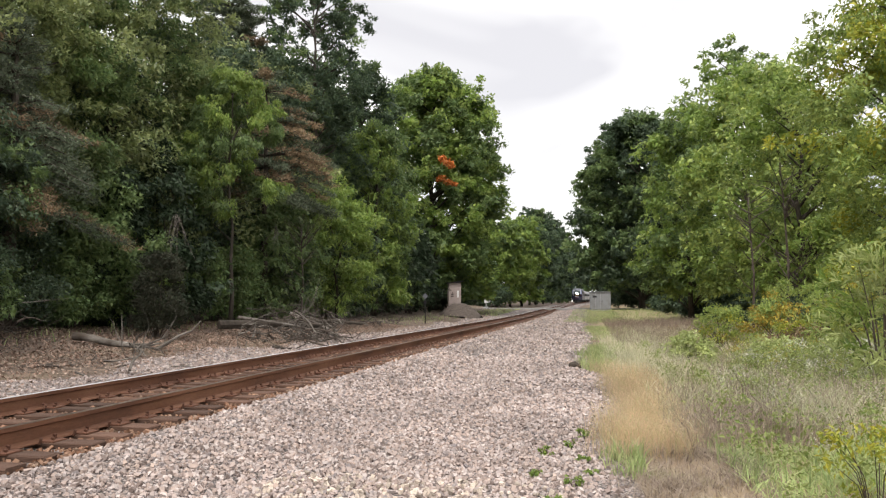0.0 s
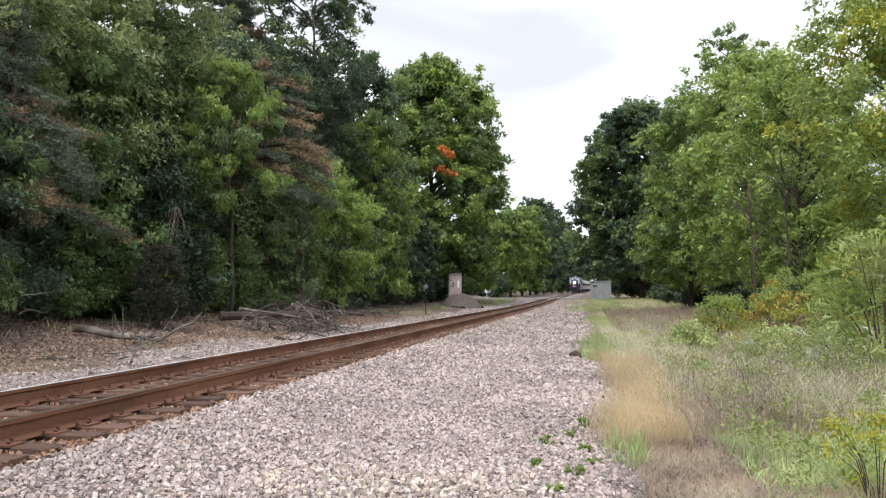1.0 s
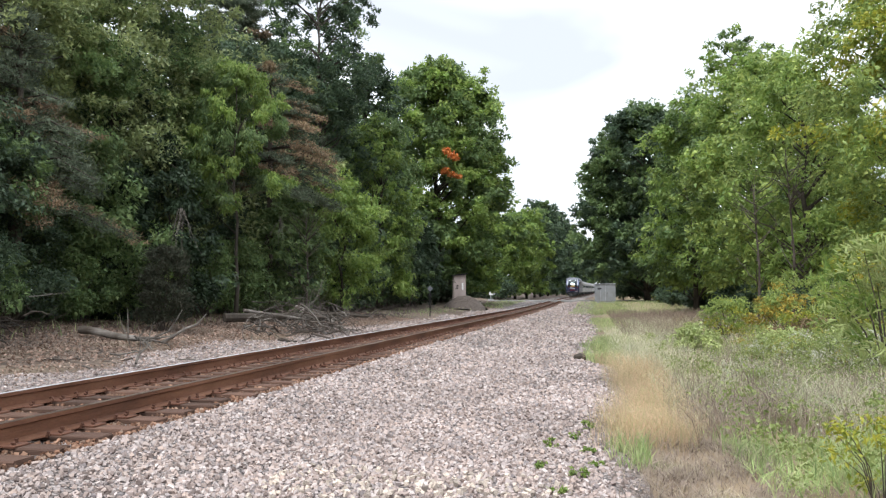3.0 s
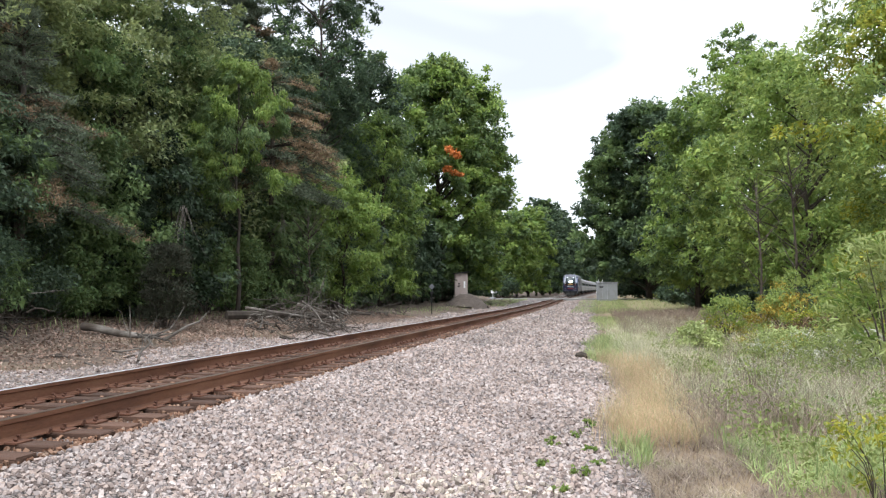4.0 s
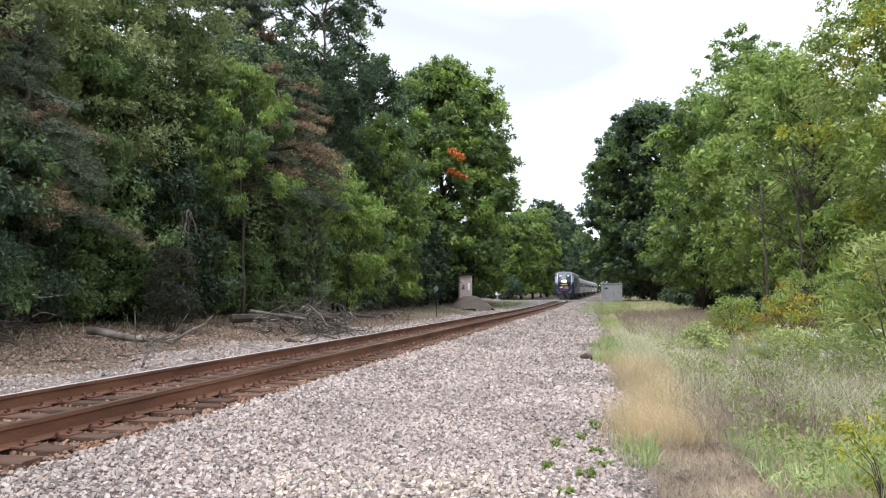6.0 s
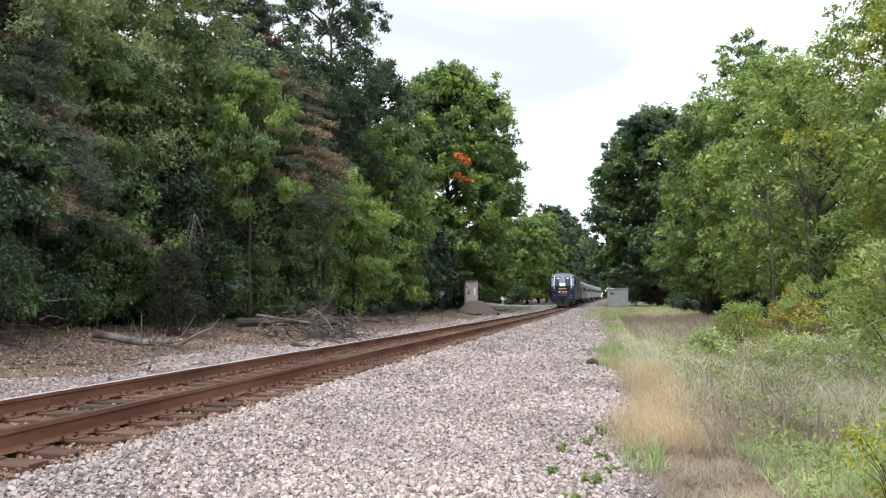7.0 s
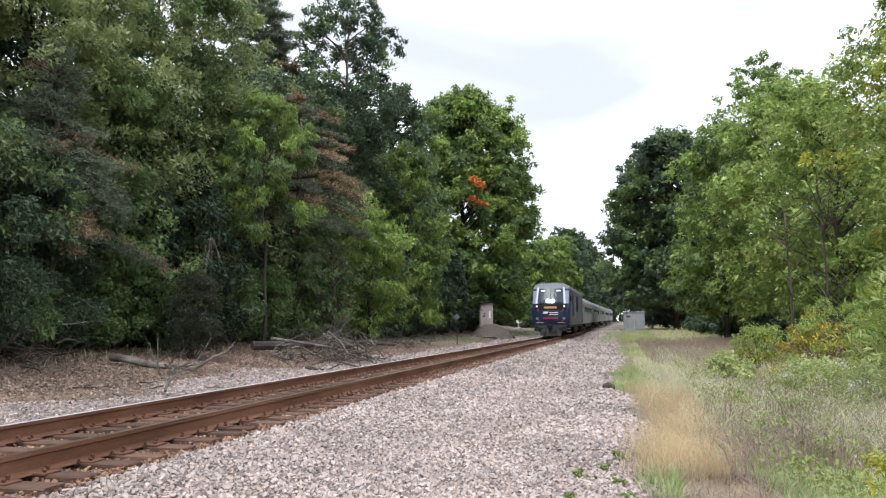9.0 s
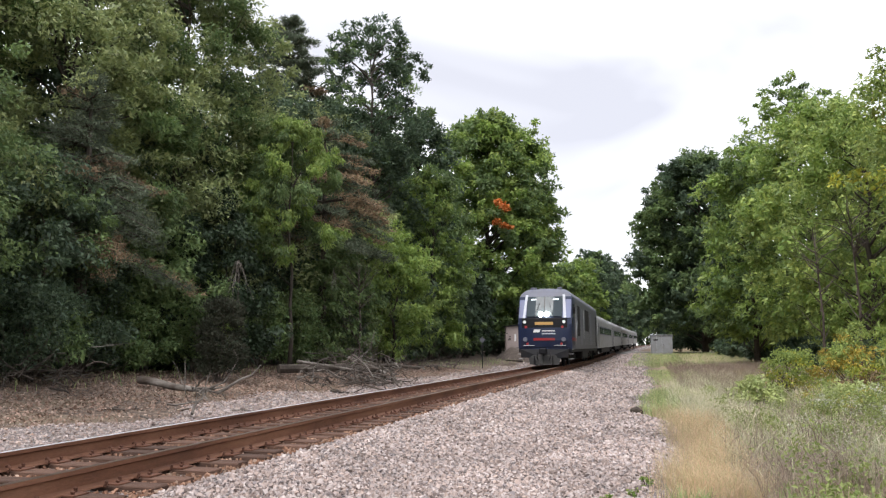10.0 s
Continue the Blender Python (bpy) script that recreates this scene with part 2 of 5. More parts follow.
P_BLACK = paint("black_paint", (0.012, 0.012, 0.014), 0.6, dirt=(0.04, 0.032, 0.028), amount=0.5)
P_WHITE = paint("white_paint", (0.78, 0.78, 0.78), 0.5)
P_SHED = paint("faded_pinkish_siding", (0.40, 0.33, 0.31), 0.8, dirt=(0.25, 0.2, 0.17), amount=0.5)
P_BOX = paint("pale_grey_steel_cabinet", (0.24, 0.25, 0.265), 0.6, dirt=(0.14, 0.13, 0.115), amount=0.6)
P_GALV = paint("galvanised_steel", (0.42, 0.43, 0.44), 0.5, metal=0.4)
P_GLASS = paint("dark_window_glass", (0.02, 0.024, 0.03), 0.06, amount=0.05)
P_WIND = paint("tinted_windscreen", (0.05, 0.065, 0.075), 0.12, amount=0.1)
P_GLASS.node_tree.nodes["Principled BSDF"].inputs["Specular IOR Level"].default_value = 0.15
P_WIND.node_tree.nodes["Principled BSDF"].inputs["Specular IOR Level"].default_value = 0.12
P_BLACK.node_tree.nodes["Principled BSDF"].inputs["Specular IOR Level"].default_value = 0.15
G_HEAD = glow("headlight_glow", (0.95, 1.0, 0.86), 40.0)
G_DITCH = glow("ditch_light_glow", (0.6, 0.62, 0.6), 0.2)
G_AMBER = glow("amber_display", (0.30, 0.17, 0.05), 0.35)
G_BOARD = glow("number_board_glow", (0.8, 0.85, 0.9), 0.5)

# ---- mesh helpers ----
class Buf:
    def __init__(self):
        self.v, self.f = [], []

    def add(self, v, f):
        o = len(self.v)
        self.v.extend([tuple(p) for p in v])
        self.f.extend([tuple(i + o for i in q) for q in f])
        return self

    def box(self, x0, x1, y0, y1, z0, z1, c=0.0):
        """A box with edges cut by c."""
        if c <= 0:
            v = [(x, y, z) for z in (z0, z1) for y in (y0, y1) for x in (x0, x1)]
            return self.add(v, [(0, 2, 3, 1), (4, 5, 7, 6), (0, 1, 5, 4), (2, 6, 7, 3), (0, 4, 6, 2), (1, 3, 7, 5)])
        bm = bmesh.new()
        bmesh.ops.create_cube(bm, size=1, matrix=Matrix.LocRotScale(((x0 + x1) / 2, (y0 + y1) / 2, (z0 + z1) / 2), None, (x1 - x0, y1 - y0, z1 - z0)))
        bmesh.ops.bevel(bm, geom=bm.edges[:], offset=c, segments=1, affect="EDGES")
        bm.verts.index_update()
        self.add([p.co for p in bm.verts], [[q.index for q in f.verts] for f in bm.faces])
        bm.free()
        return self

    def tube(self, pts, rad, n=6, caps=True):
        pts = [Vector(p) for p in pts]
        v, f = [], []
        for i, p in enumerate(pts):
            d = (pts[min(i + 1, len(pts) - 1)] - pts[max(i - 1, 0)]).normalized()
            a = d.cross(Vector((0.31, 0.27, 0.91)) if abs(d.z) < 0.8 else Vector((1, 0.1, 0))).normalized()
            b = d.cross(a)
            for k in range(n):
                t = 2 * math.pi * k / n
                v.append(p + (a * math.cos(t) + b * math.sin(t)) * rad[i])
        for i in range(len(pts) - 1):
            for k in range(n):
                f.append((i * n + k, i * n + (k + 1) % n, (i + 1) * n + (k + 1) % n, (i + 1) * n + k))
        if caps:
            f.append(tuple(range(n - 1, -1, -1)))
            f.append(tuple((len(pts) - 1) * n + k for k in range(n)))
        return self.add(v, f)

    def mesh(self, name, mat, smooth=False):
        me = bpy.data.meshes.new(name)
        me.from_pydata(self.v, [], self.f)
        if mat:
            me.materials.append(mat)
        if smooth:
            me.polygons.foreach_set("use_smooth", [True] * len(me.polygons))
        me.update()
        return me


def np_mesh(name, v, f, mat, smooth=False):
    """A mesh from arrays: v of n x 3, f of m x k."""
    me = bpy.data.meshes.new(name)
    m, k = f.shape
    me.vertices.add(len(v))
    me.vertices.foreach_set("co", np.ascontiguousarray(v, dtype=np.float32).ravel())
    me.loops.add(m * k)
    me.loops.foreach_set("vertex_index", np.ascontiguousarray(f, dtype=np.int32).ravel())
    me.polygons.add(m)
    me.polygons.foreach_set("loop_start", np.arange(0, m * k, k, dtype=np.int32))
    me.polygons.foreach_set("loop_total", np.full(m, k, dtype=np.int32))
    me.polygons.foreach_set("use_smooth", np.full(m, smooth, dtype=bool))
    me.materials.append(mat)
    me.update(calc_edges=True)
    return me


def part(name, shape, material, parent, label="", m=None, smooth=False):
    """One mesh object under a thing or a part."""
    me = shape if isinstance(shape, bpy.types.Mesh) else shape.mesh(name, material, smooth)
    ob = new(name, me)
    ob.parent = parent
    if m is not None:
        ob.matrix_basis = m
    if label:
        tagged(ob, label)
    return ob


def thing(name, m, label, category, group="", kind="", data=None):
    ob = new(name, data)
    ob.matrix_basis = m
    return tagged(ob, label, category, group, kind)


# ---- the lie of the land ----
PROFILE_X = [-400, -60, -25, -18, -14.5, -12, -10, -8.2, -7.3, -6.95, -4.25, -3.9, -2.9, 0.0, 5.0, 9.0, 20.0, 60.0, 400.0]
PROFILE_Z = [3.0, 1.2, 0.6, 0.30, 0.02, -0.22, -0.40, -0.44, -0.32, -0.252, -0.252, -0.28, -0.46, -0.50, -0.48, -0.30, 0.1, 0.5, 2.0]


def rise(y):
    """The line climbs gently towards the crossing."""
    y = np.asarray(y, dtype=float)
    return np.where(y < 50, 0.0, np.where(y < 80, 0.0075 * (y - 50) ** 2 / 60, 0.0075 * (y - 65)))


def bend(y):
    """The track bears away very slightly beyond the clearing."""
    y = np.asarray(y, dtype=float)
    return np.where(y < 80, 0.0, 1.5 * ((y - 80) / 137) ** 2)


def land(x, y):
    x, y = np.asarray(x, dtype=float), np.asarray(y, dtype=float)
    b = np.clip(bend(y), 0, 8)
    s = 0.05 * np.sin(0.9 * x + 0.31 * y) * np.sin(0.23 * x - 0.47 * y)
    off = np.clip((np.abs(x - b + 5.6) - 4.0) / 3, 0, 1)
    p = np.interp(x - b, PROFILE_X, PROFILE_Z)
    g = np.clip((y - 78) / 26, 0, 1) * np.clip((230 - y) / 60, 0, 1)
    side = np.clip((np.abs(x - b + 5.6) - 1.6) / 1.5, 0, 1)
    p = np.where(p < -0.05, p + (-0.05 - p) * g * 0.85 * side, p)  # made ground about the crossing
    return p + rise(np.clip(y, -100, 330)) + s * off


def hgt(x, y):
    return float(land(x, y))


# ---- foliage ----
def leaves(rng, centre, outward, size, width=0.58, droop=0.3, up=0.8, fold=0.14):
    """Folded leaves, two triangles each, at the centres; they lean outward and droop."""
    n = len(centre)
    u = rng.normal(size=(n, 3)) * 0.7 + outward
    u[:, 2] -= droop
    u /= np.linalg.norm(u, axis=1, keepdims=True) + 1e-9
    w = rng.normal(size=(n, 3)) * 0.55 + outward * 0.35
    w[:, 2] += up
    s = np.cross(u, w)
    s /= np.linalg.norm(s, axis=1, keepdims=True) + 1e-9
    w = np.cross(s, u)
    L = size[:, None]
    v = np.empty((n, 4, 3))
    v[:, 0] = centre - u * L * 0.5
    v[:, 2] = centre + u * L * 0.5
    mid = centre - u * L * 0.05 + w * L * fold
    v[:, 1] = mid + s * L * width * 0.5
    v[:, 3] = mid - s * L * width * 0.5
    o = np.arange(n)[:, None] * 4
    f = np.concatenate([o + [[0, 1, 2]], o + [[0, 2, 3]]], axis=1).reshape(-1, 3)
    return v.reshape(-1, 3), f


def ball(rng, n):
    d = rng.normal(size=(n, 3))
    return d / (np.linalg.norm(d, axis=1, keepdims=True) + 1e-9)


def envelope(kind, s):
    """The crown's half width at relative height s, from 0 to 1."""
    if kind == "cone":
        return np.clip(1.05 - s, 0.03, 1) ** 0.8 * np.clip(s * 8 + 0.5, 0, 1)
    if kind == "column":
        return np.clip(1 - s ** 3, 0.05, 1) ** 0.5 * np.clip(s * 5 + 0.45, 0, 1)
    if kind == "vase":
        return np.clip(0.45 + 0.75 * s, 0, 1) * np.clip(1 - s ** 4, 0.05, 1) ** 0.5
    return np.clip(1 - np.abs(2 * s - 0.85) ** 2.4 / 1.45, 0.06, 1) ** 0.55


def clumps(rng, n, kind, base, top, radius, lobes=0.28, core=0.30):
    s = rng.random(n) ** 0.95
    a = rng.random(n) * 2 * math.pi
    ph = rng.random(6) * 6.28
    k = 1 + lobes * (np.sin(2 * a + 5 * s + ph[0]) * 0.5 + np.sin(3 * a - 7 * s + ph[1]) * 0.4 + np.sin(5 * a + 11 * s + ph[2]) * 0.35)
    k = np.clip(k, 0.7, 1.1)
    q = envelope(kind, s) * radius * k * (core + (1 - core) * rng.random(n) ** 0.42)
    z = base + (top - base) * s
    return np.stack([q * np.cos(a), q * np.sin(a), z], axis=1)


def boughs(rng, n, kind, base, top, radius, reach, each=5, hang=0.2):
    """Spots of foliage in domed sprays, one spray at the end of each bough, with gaps between."""
    c = clumps(rng, max(5, n // each), kind, base, top, radius * 0.9, core=0.34)
    k = len(c)
    r = np.repeat(reach * (0.65 + 0.7 * rng.random(k)), each)
    d = ball(rng, k * each)
    d[:, 2] = d[:, 2] * 0.7 + 0.3
    off = d * (r * (0.3 + 0.7 * rng.random(k * each)))[:, None]
    off[:, 2] -= hang * np.linalg.norm(off[:, :2], axis=1)
    p = np.repeat(c, each, axis=0) + off
    p[:, 2] = np.maximum(p[:, 2], 0.25)
    return p, c


def leaf_chips(rng, centre, outward, size, width=0.58, droop=0.3, up=0.8):
    """Small three-cornered leaves for crowns that stand some way off."""
    n = len(centre)
    u = rng.normal(size=(n, 3)) * 0.7 + outward
    u[:, 2] -= droop
    u /= np.linalg.norm(u, axis=1, keepdims=True) + 1e-9
    w = rng.normal(size=(n, 3)) * 0.55 + outward * 0.35
    w[:, 2] += up
    sd = np.cross(u, w)
    sd /= np.linalg.norm(sd, axis=1, keepdims=True) + 1e-9
    L = size[:, None]
    v = np.empty((n, 3, 3))
    v[:, 0] = centre - u * L * 0.45 + sd * L * width * 0.5
    v[:, 1] = centre - u * L * 0.30 - sd * L * width * 0.5
    v[:, 2] = centre + u * L * 0.55
    return v.reshape(-1, 3), np.arange(3 * n).reshape(n, 3)


def foliage(rng, spots, per, spread, flat, size, chips=False, **kw):
    """Leaves round the spots, each a loose clump, denser at its upper shell."""
    n = len(spots)
    c = np.repeat(spots, per, axis=0)
    d = ball(rng, n * per)
    rad = np.repeat(spread * (0.6 + 0.8 * rng.random(n)), per) * rng.random(n * per) ** 0.5
    off = d * rad[:, None]
    off[:, 2] *= flat
    pos = c + off
    axis = pos.copy()
    axis[:, 2] = 0
    axis /= np.linalg.norm(axis, axis=1, keepdims=True) + 1e-6
    sz = size * (0.65 + 0.7 * rng.random(n * per))
    return (leaf_chips if chips else leaves)(rng, pos, axis * 0.5 + d * 0.5, sz, **kw)


def limb_buf(rng, base, top, r0, spots, count, lean=0.3):
    b = Buf()
    trunk = [(0, 0, -0.3)]
    k = 7
    sway = rng.normal(size=(k, 2)) * lean
    for i in range(1, k + 1):
        trunk.append((sway[i - 1, 0] * i / k, sway[i - 1, 1] * i / k, top * 0.9 * i / k))
    b.tube(trunk, [r0 * 1.25] + [r0 * (1 - 0.85 * i / k) for i in range(1, k + 1)], 8)
    if len(spots):
        for j in rng.choice(len(spots), min(count, len(spots)), replace=False):
            e = spots[j]
            z0 = max(0.25 * base + 0.5, e[2] - (0.4 + 0.5 * rng.random()) * math.hypot(e[0], e[1]) - 0.4)
            i = min(k, z0 / (top * 0.9) * k)
            lo, fr = int(i), i - int(i)
            p, q = Vector(trunk[lo]), Vector(trunk[min(lo + 1, k)])
            st = p.lerp(q, fr)
            e = Vector(e)
            m1 = st.lerp(e, 0.35) + Vector((*rng.normal(size=2) * 0.25, 0.25))
            m2 = st.lerp(e, 0.7) + Vector((*rng.normal(size=2) * 0.3, 0.2))
            rr = r0 * 0.30 * (0.6 + 0.6 * rng.random())
            b.tube([st, m1, m2, e], [rr, rr * 0.7, rr * 0.4, rr * 0.12], 5, caps=False)
    return b


SEED = [100]


def tree(name, x, y, height, radius, base, leaf, label, kind="round", n=260, cover=3.2, fine=0.0063, reach=0.0, r0=0.22, limbs=22, accent=None, accent_share=0.0, group="", width=0.55, **kw):
    """A tapered trunk with limbs, and a crown of leafy boughs with an uneven outline.

    cover is the leaf area over the crown's silhouette, fine the leaf's length over its distance from the clearing."""
    SEED[0] += 1
    rng = np.random.default_rng(SEED[0])
    t = thing(name, pose(x, y, hgt(x, y), 0, 0, 0), label, "tree" if height > 4 else "shrub", group)
    reach = reach or 0.2 * radius + 0.55
    n = int(n * 1.7)
    spots, ends = boughs(rng, n, kind, base, height, radius, reach)
    n = len(spots)
    size = max(0.08, fine * math.hypot(x, y))
    per = max(8, int(2.3 * cover * (height - base) * radius * 1.6 / (0.5 * width * size * size) / n))
    spread = reach * 0.45
    part("trunk", limb_buf(rng, base, height, r0, ends, limbs), M_BARK, t, smooth=True)
    if accent:
        k = 5 * max(1, int(n * accent_share / 5))
        v, f = foliage(rng, spots[:k], per, spread, 0.75, size, chips=True, width=width, **kw)
        part("tinted_foliage", np_mesh("tinted_foliage", v, f, accent), None, t)
        spots = spots[k:]
    v, f = foliage(rng, spots, per, spread, 0.75, size, chips=True, width=width, **kw)
    part("crown", np_mesh("crown", v, f, leaf), None, t)
    return t


def shrub(name, x, y, height, radius, leaf, label, n=40, per=60, size=0.12, spread=0.35, accent=None, accent_share=0.2, group="", split=False, **kw):
    SEED[0] += 1
    rng = np.random.default_rng(SEED[0])
    t = thing(name, pose(x, y, hgt(x, y)), label, "shrub", group)
    spots = clumps(rng, n, "round", 0.12 * height, height, radius)
    b = Buf()
    for j in rng.choice(n, min(14, n), replace=False):
        e = Vector(spots[j])
        b.tube([(e.x * 0.08, e.y * 0.08, -0.15), (e.x * 0.45, e.y * 0.45, e.z * 0.55), e], [0.022, 0.014, 0.004] if height > 1 else [0.006, 0.004, 0.002], 5, caps=False)
        if split:
            part("stem", b, M_TWIG, t)
            b = Buf()
    if not split:
        part("branchwork", b, M_TWIG, t)
    if accent:
        k = max(1, int(n * accent_share))
        v, f = foliage(rng, spots[:k], per, spread, 0.7, size, **kw)
        part("tinted_foliage", np_mesh("tinted_foliage", v, f, accent), None, t)
        spots = spots[k:]
    v, f = foliage(rng, spots, per, spread, 0.7, size, **kw)
    part("foliage", np_mesh("foliage", v, f, leaf), None, t)
    return t


def pine(x, y, height, radius, base, label, tiers=18, per_tier=7, brown=0.15, needle=0.2, tuft=19, sag=0.12, low_brown=False, taper=0.75):
    """A conifer: whorls of drooping boughs set with needle tufts, some of them dead."""
    SEED[0] += 1
    rng = np.random.default_rng(SEED[0])
    t = thing("pine_tree", pose(x, y, hgt(x, y)), label, "tree")
    b = Buf()
    b.tube([(0, 0, -0.3), (0.1, 0, height * 0.5), (0, 0.1, height)], [0.26, 0.16, 0.03], 8)
    green, dead = [], []
    for i in range(tiers):
        s = i / (tiers - 1)
        z = base + (height - base) * s + rng.normal() * 0.1
        for k in range(per_tier):
            a = rng.random() * 6.283
            ln = radius * (1.06 - s) ** taper * (0.55 + 0.55 * rng.random())
            d = Vector((math.cos(a), math.sin(a), 0))
            sd = Vector((-d.y, d.x, 0))
            e = Vector((0, 0, z)) + d * ln + Vector((0, 0, -sag * ln + 0.35 * s))
            md = Vector((0, 0, z)) + d * ln * 0.5 + Vector((0, 0, 0.06 * ln))
            b.tube([(0, 0, z), md, e], [0.05, 0.03, 0.01], 4, caps=False)
            lst = dead if rng.random() < brown * (2.2 * (1 - s) if low_brown else 1) else green
            for q in np.linspace(0.35, 1.0, max(3, int(ln / 0.28))):
                p = Vector((0, 0, z)).lerp(md, min(1, q * 2)) if q < 0.5 else md.lerp(e, q * 2 - 1)
                for w in (-1, 0, 1):
                    lst.append(p + sd * w * 0.28 * ln * (1.15 - q) + Vector(rng.normal(size=3) * 0.07))
    part("trunk", b, M_BARK, t)
    for nm, lst, mt in (("needle_foliage", green, NEEDLE), ("dead_foliage", dead, NEEDLE_BROWN)):
        if lst:
            v, f = foliage(rng, np.array([tuple(p) for p in lst]), tuft, 0.26, 0.5, needle, chips=True, width=0.2, droop=-0.15, up=0.4)
            part(nm, np_mesh(nm, v, f, mt), None, t)
    return t


def blades(rng, x, y, height, lean=0.35, width=0.012):
    """Grass: bent blades of three triangles from the ground up."""
    n = len(x)
    z = land(x, y) - 0.02
    p0 = np.stack([x, y, z], axis=1)
    a = rng.random(n) * 6.283
    h = height * (0.5 + 0.7 * rng.random(n))
    d = np.stack([np.cos(a), np.sin(a), np.zeros(n)], axis=1)
    sdir = np.stack([-np.sin(a + rng.normal(size=n)), np.cos(a), np.zeros(n)], axis=1)
    le = (lean * rng.random(n) * h)[:, None]
    w = (width * (0.6 + 0.8 * rng.random(n)))[:, None]
    up = np.zeros((n, 3))
    up[:, 2] = 1
    hh = h[:, None]
    v = np.empty((n, 5, 3))
    v[:, 0], v[:, 1] = p0 - sdir * w, p0 + sdir * w
    m = p0 + up * hh * 0.55 + d * le * 0.35
    v[:, 2], v[:, 3] = m - sdir * w * 0.8, m + sdir * w * 0.8
    v[:, 4] = p0 + up * hh + d * le * 1.2
    o = np.arange(n)[:, None] * 5
    f = np.concatenate([o + [[0, 1, 3]], o + [[0, 3, 2]], o + [[2, 3, 4]]], axis=1).reshape(-1, 3)
    return v.reshape(-1, 3), f


def branchy(rng, b, p, d, ln, r, depth, kids=3, wild=0.6, rise_z=0.0):
    """A crooked bare branch with side branches."""
    pts, rad = [Vector(p)], [r]
    d = Vector(d).normalized()
    for i in range(4):
        d = (d + Vector(rng.normal(size=3)) * wild * 0.3 + Vector((0, 0, rise_z * 0.1))).normalized()
        pts.append(pts[-1] + d * ln / 4)
        rad.append(r * (1 - 0.22 * (i + 1)))
    b.tube(pts, rad, 6 if r > 0.03 else 4)
    if depth:
        for _ in range(kids):
            k = int(rng.integers(1, 5))
            nd = (d + Vector(rng.normal(size=3)) * wild).normalized()
            branchy(rng, b, pts[k], nd, ln * (0.35 + 0.3 * rng.random()), rad[k] * 0.6, depth - 1, kids, wild, rise_z)


def disc(x, y, z, r, depth=0.05, n=14):
    bb = Buf()
    ring = [(x + r * math.cos(6.2832 * i / n), z + r * math.sin(6.2832 * i / n)) for i in range(n)]
    bb.add([(a, y, c) for a, c in ring] + [(a, y - depth, c) for a, c in ring],
           [(i, (i + 1) % n, n + (i + 1) % n, n + i) for i in range(n)] + [tuple(range(n, 2 * n))])
    return bb

# ---- the large structure ----
def grid_mesh(name, xs, ys, zf, mat):
    X, Y = np.meshgrid(xs, ys, indexing="ij")
    v = np.stack([X, Y, zf(X, Y)], axis=-1).reshape(-1, 3)
    nx, ny = len(xs), len(ys)
    i, j = np.meshgrid(np.arange(nx - 1), np.arange(ny - 1), indexing="ij")
    a = (i * ny + j).ravel()
    return np_mesh(name, v, np.stack([a, a + ny, a + ny + 1, a + 1], axis=1), mat, smooth=True)


def steps(*pieces):
    out = []
    for a, b, s in pieces:
        out.extend(np.arange(a, b, s))
    return np.array(out + [pieces[-1][1]])


def ground_z(X, Y):
    # kept clear below the road and under the track bed
    d = np.clip(1 - np.abs(Y - ROAD_Y - 0.06 * X) / 5.5, 0, 1)
    return land(X, Y) - 0.03 - 0.22 * np.clip(d * 3, 0, 1) * (np.abs(X + 5) > 4.5) * 0.6


ROAD_Y = 116.0
tagged(new("ground", grid_mesh("ground", steps((-1500, -300, 150), (-300, -60, 20), (-60, -26, 2), (-26, 20, 0.8), (20, 60, 2), (60, 300, 20), (300, 1500, 150)),
                               steps((-600, -60, 60), (-60, 0, 4), (0, 60, 0.9), (60, 140, 2), (140, 400, 6), (400, 1600, 100)), ground_z, M_SOIL)),
       "brown soil with leaf litter and sparse grass", "ground", kind="structure")


def bed_edge(y):
    """The ragged right-hand edge of the ballast."""
    y = np.asarray(y, dtype=float)
    return 0.15 + 0.25 * np.sin(y * 0.9) * np.sin(y * 0.37 + 1) - 0.55 * np.exp(-((y - 24) / 6) ** 2) - np.clip((y - 28) * 0.03, 0, 0.6)


def far_edge(y):
    y = np.asarray(y, dtype=float)
    return -10.4 + 0.5 * np.sin(y * 0.55) + 0.3 * np.sin(y * 1.3 + 2) + np.clip((y - 40) * 0.012, 0, 1)


def bed_z(X, Y):
    inside = np.minimum(bed_edge(Y) - X, X - far_edge(Y))
    return land(X, Y) + np.clip(inside * 0.12, -0.12, 0.012)


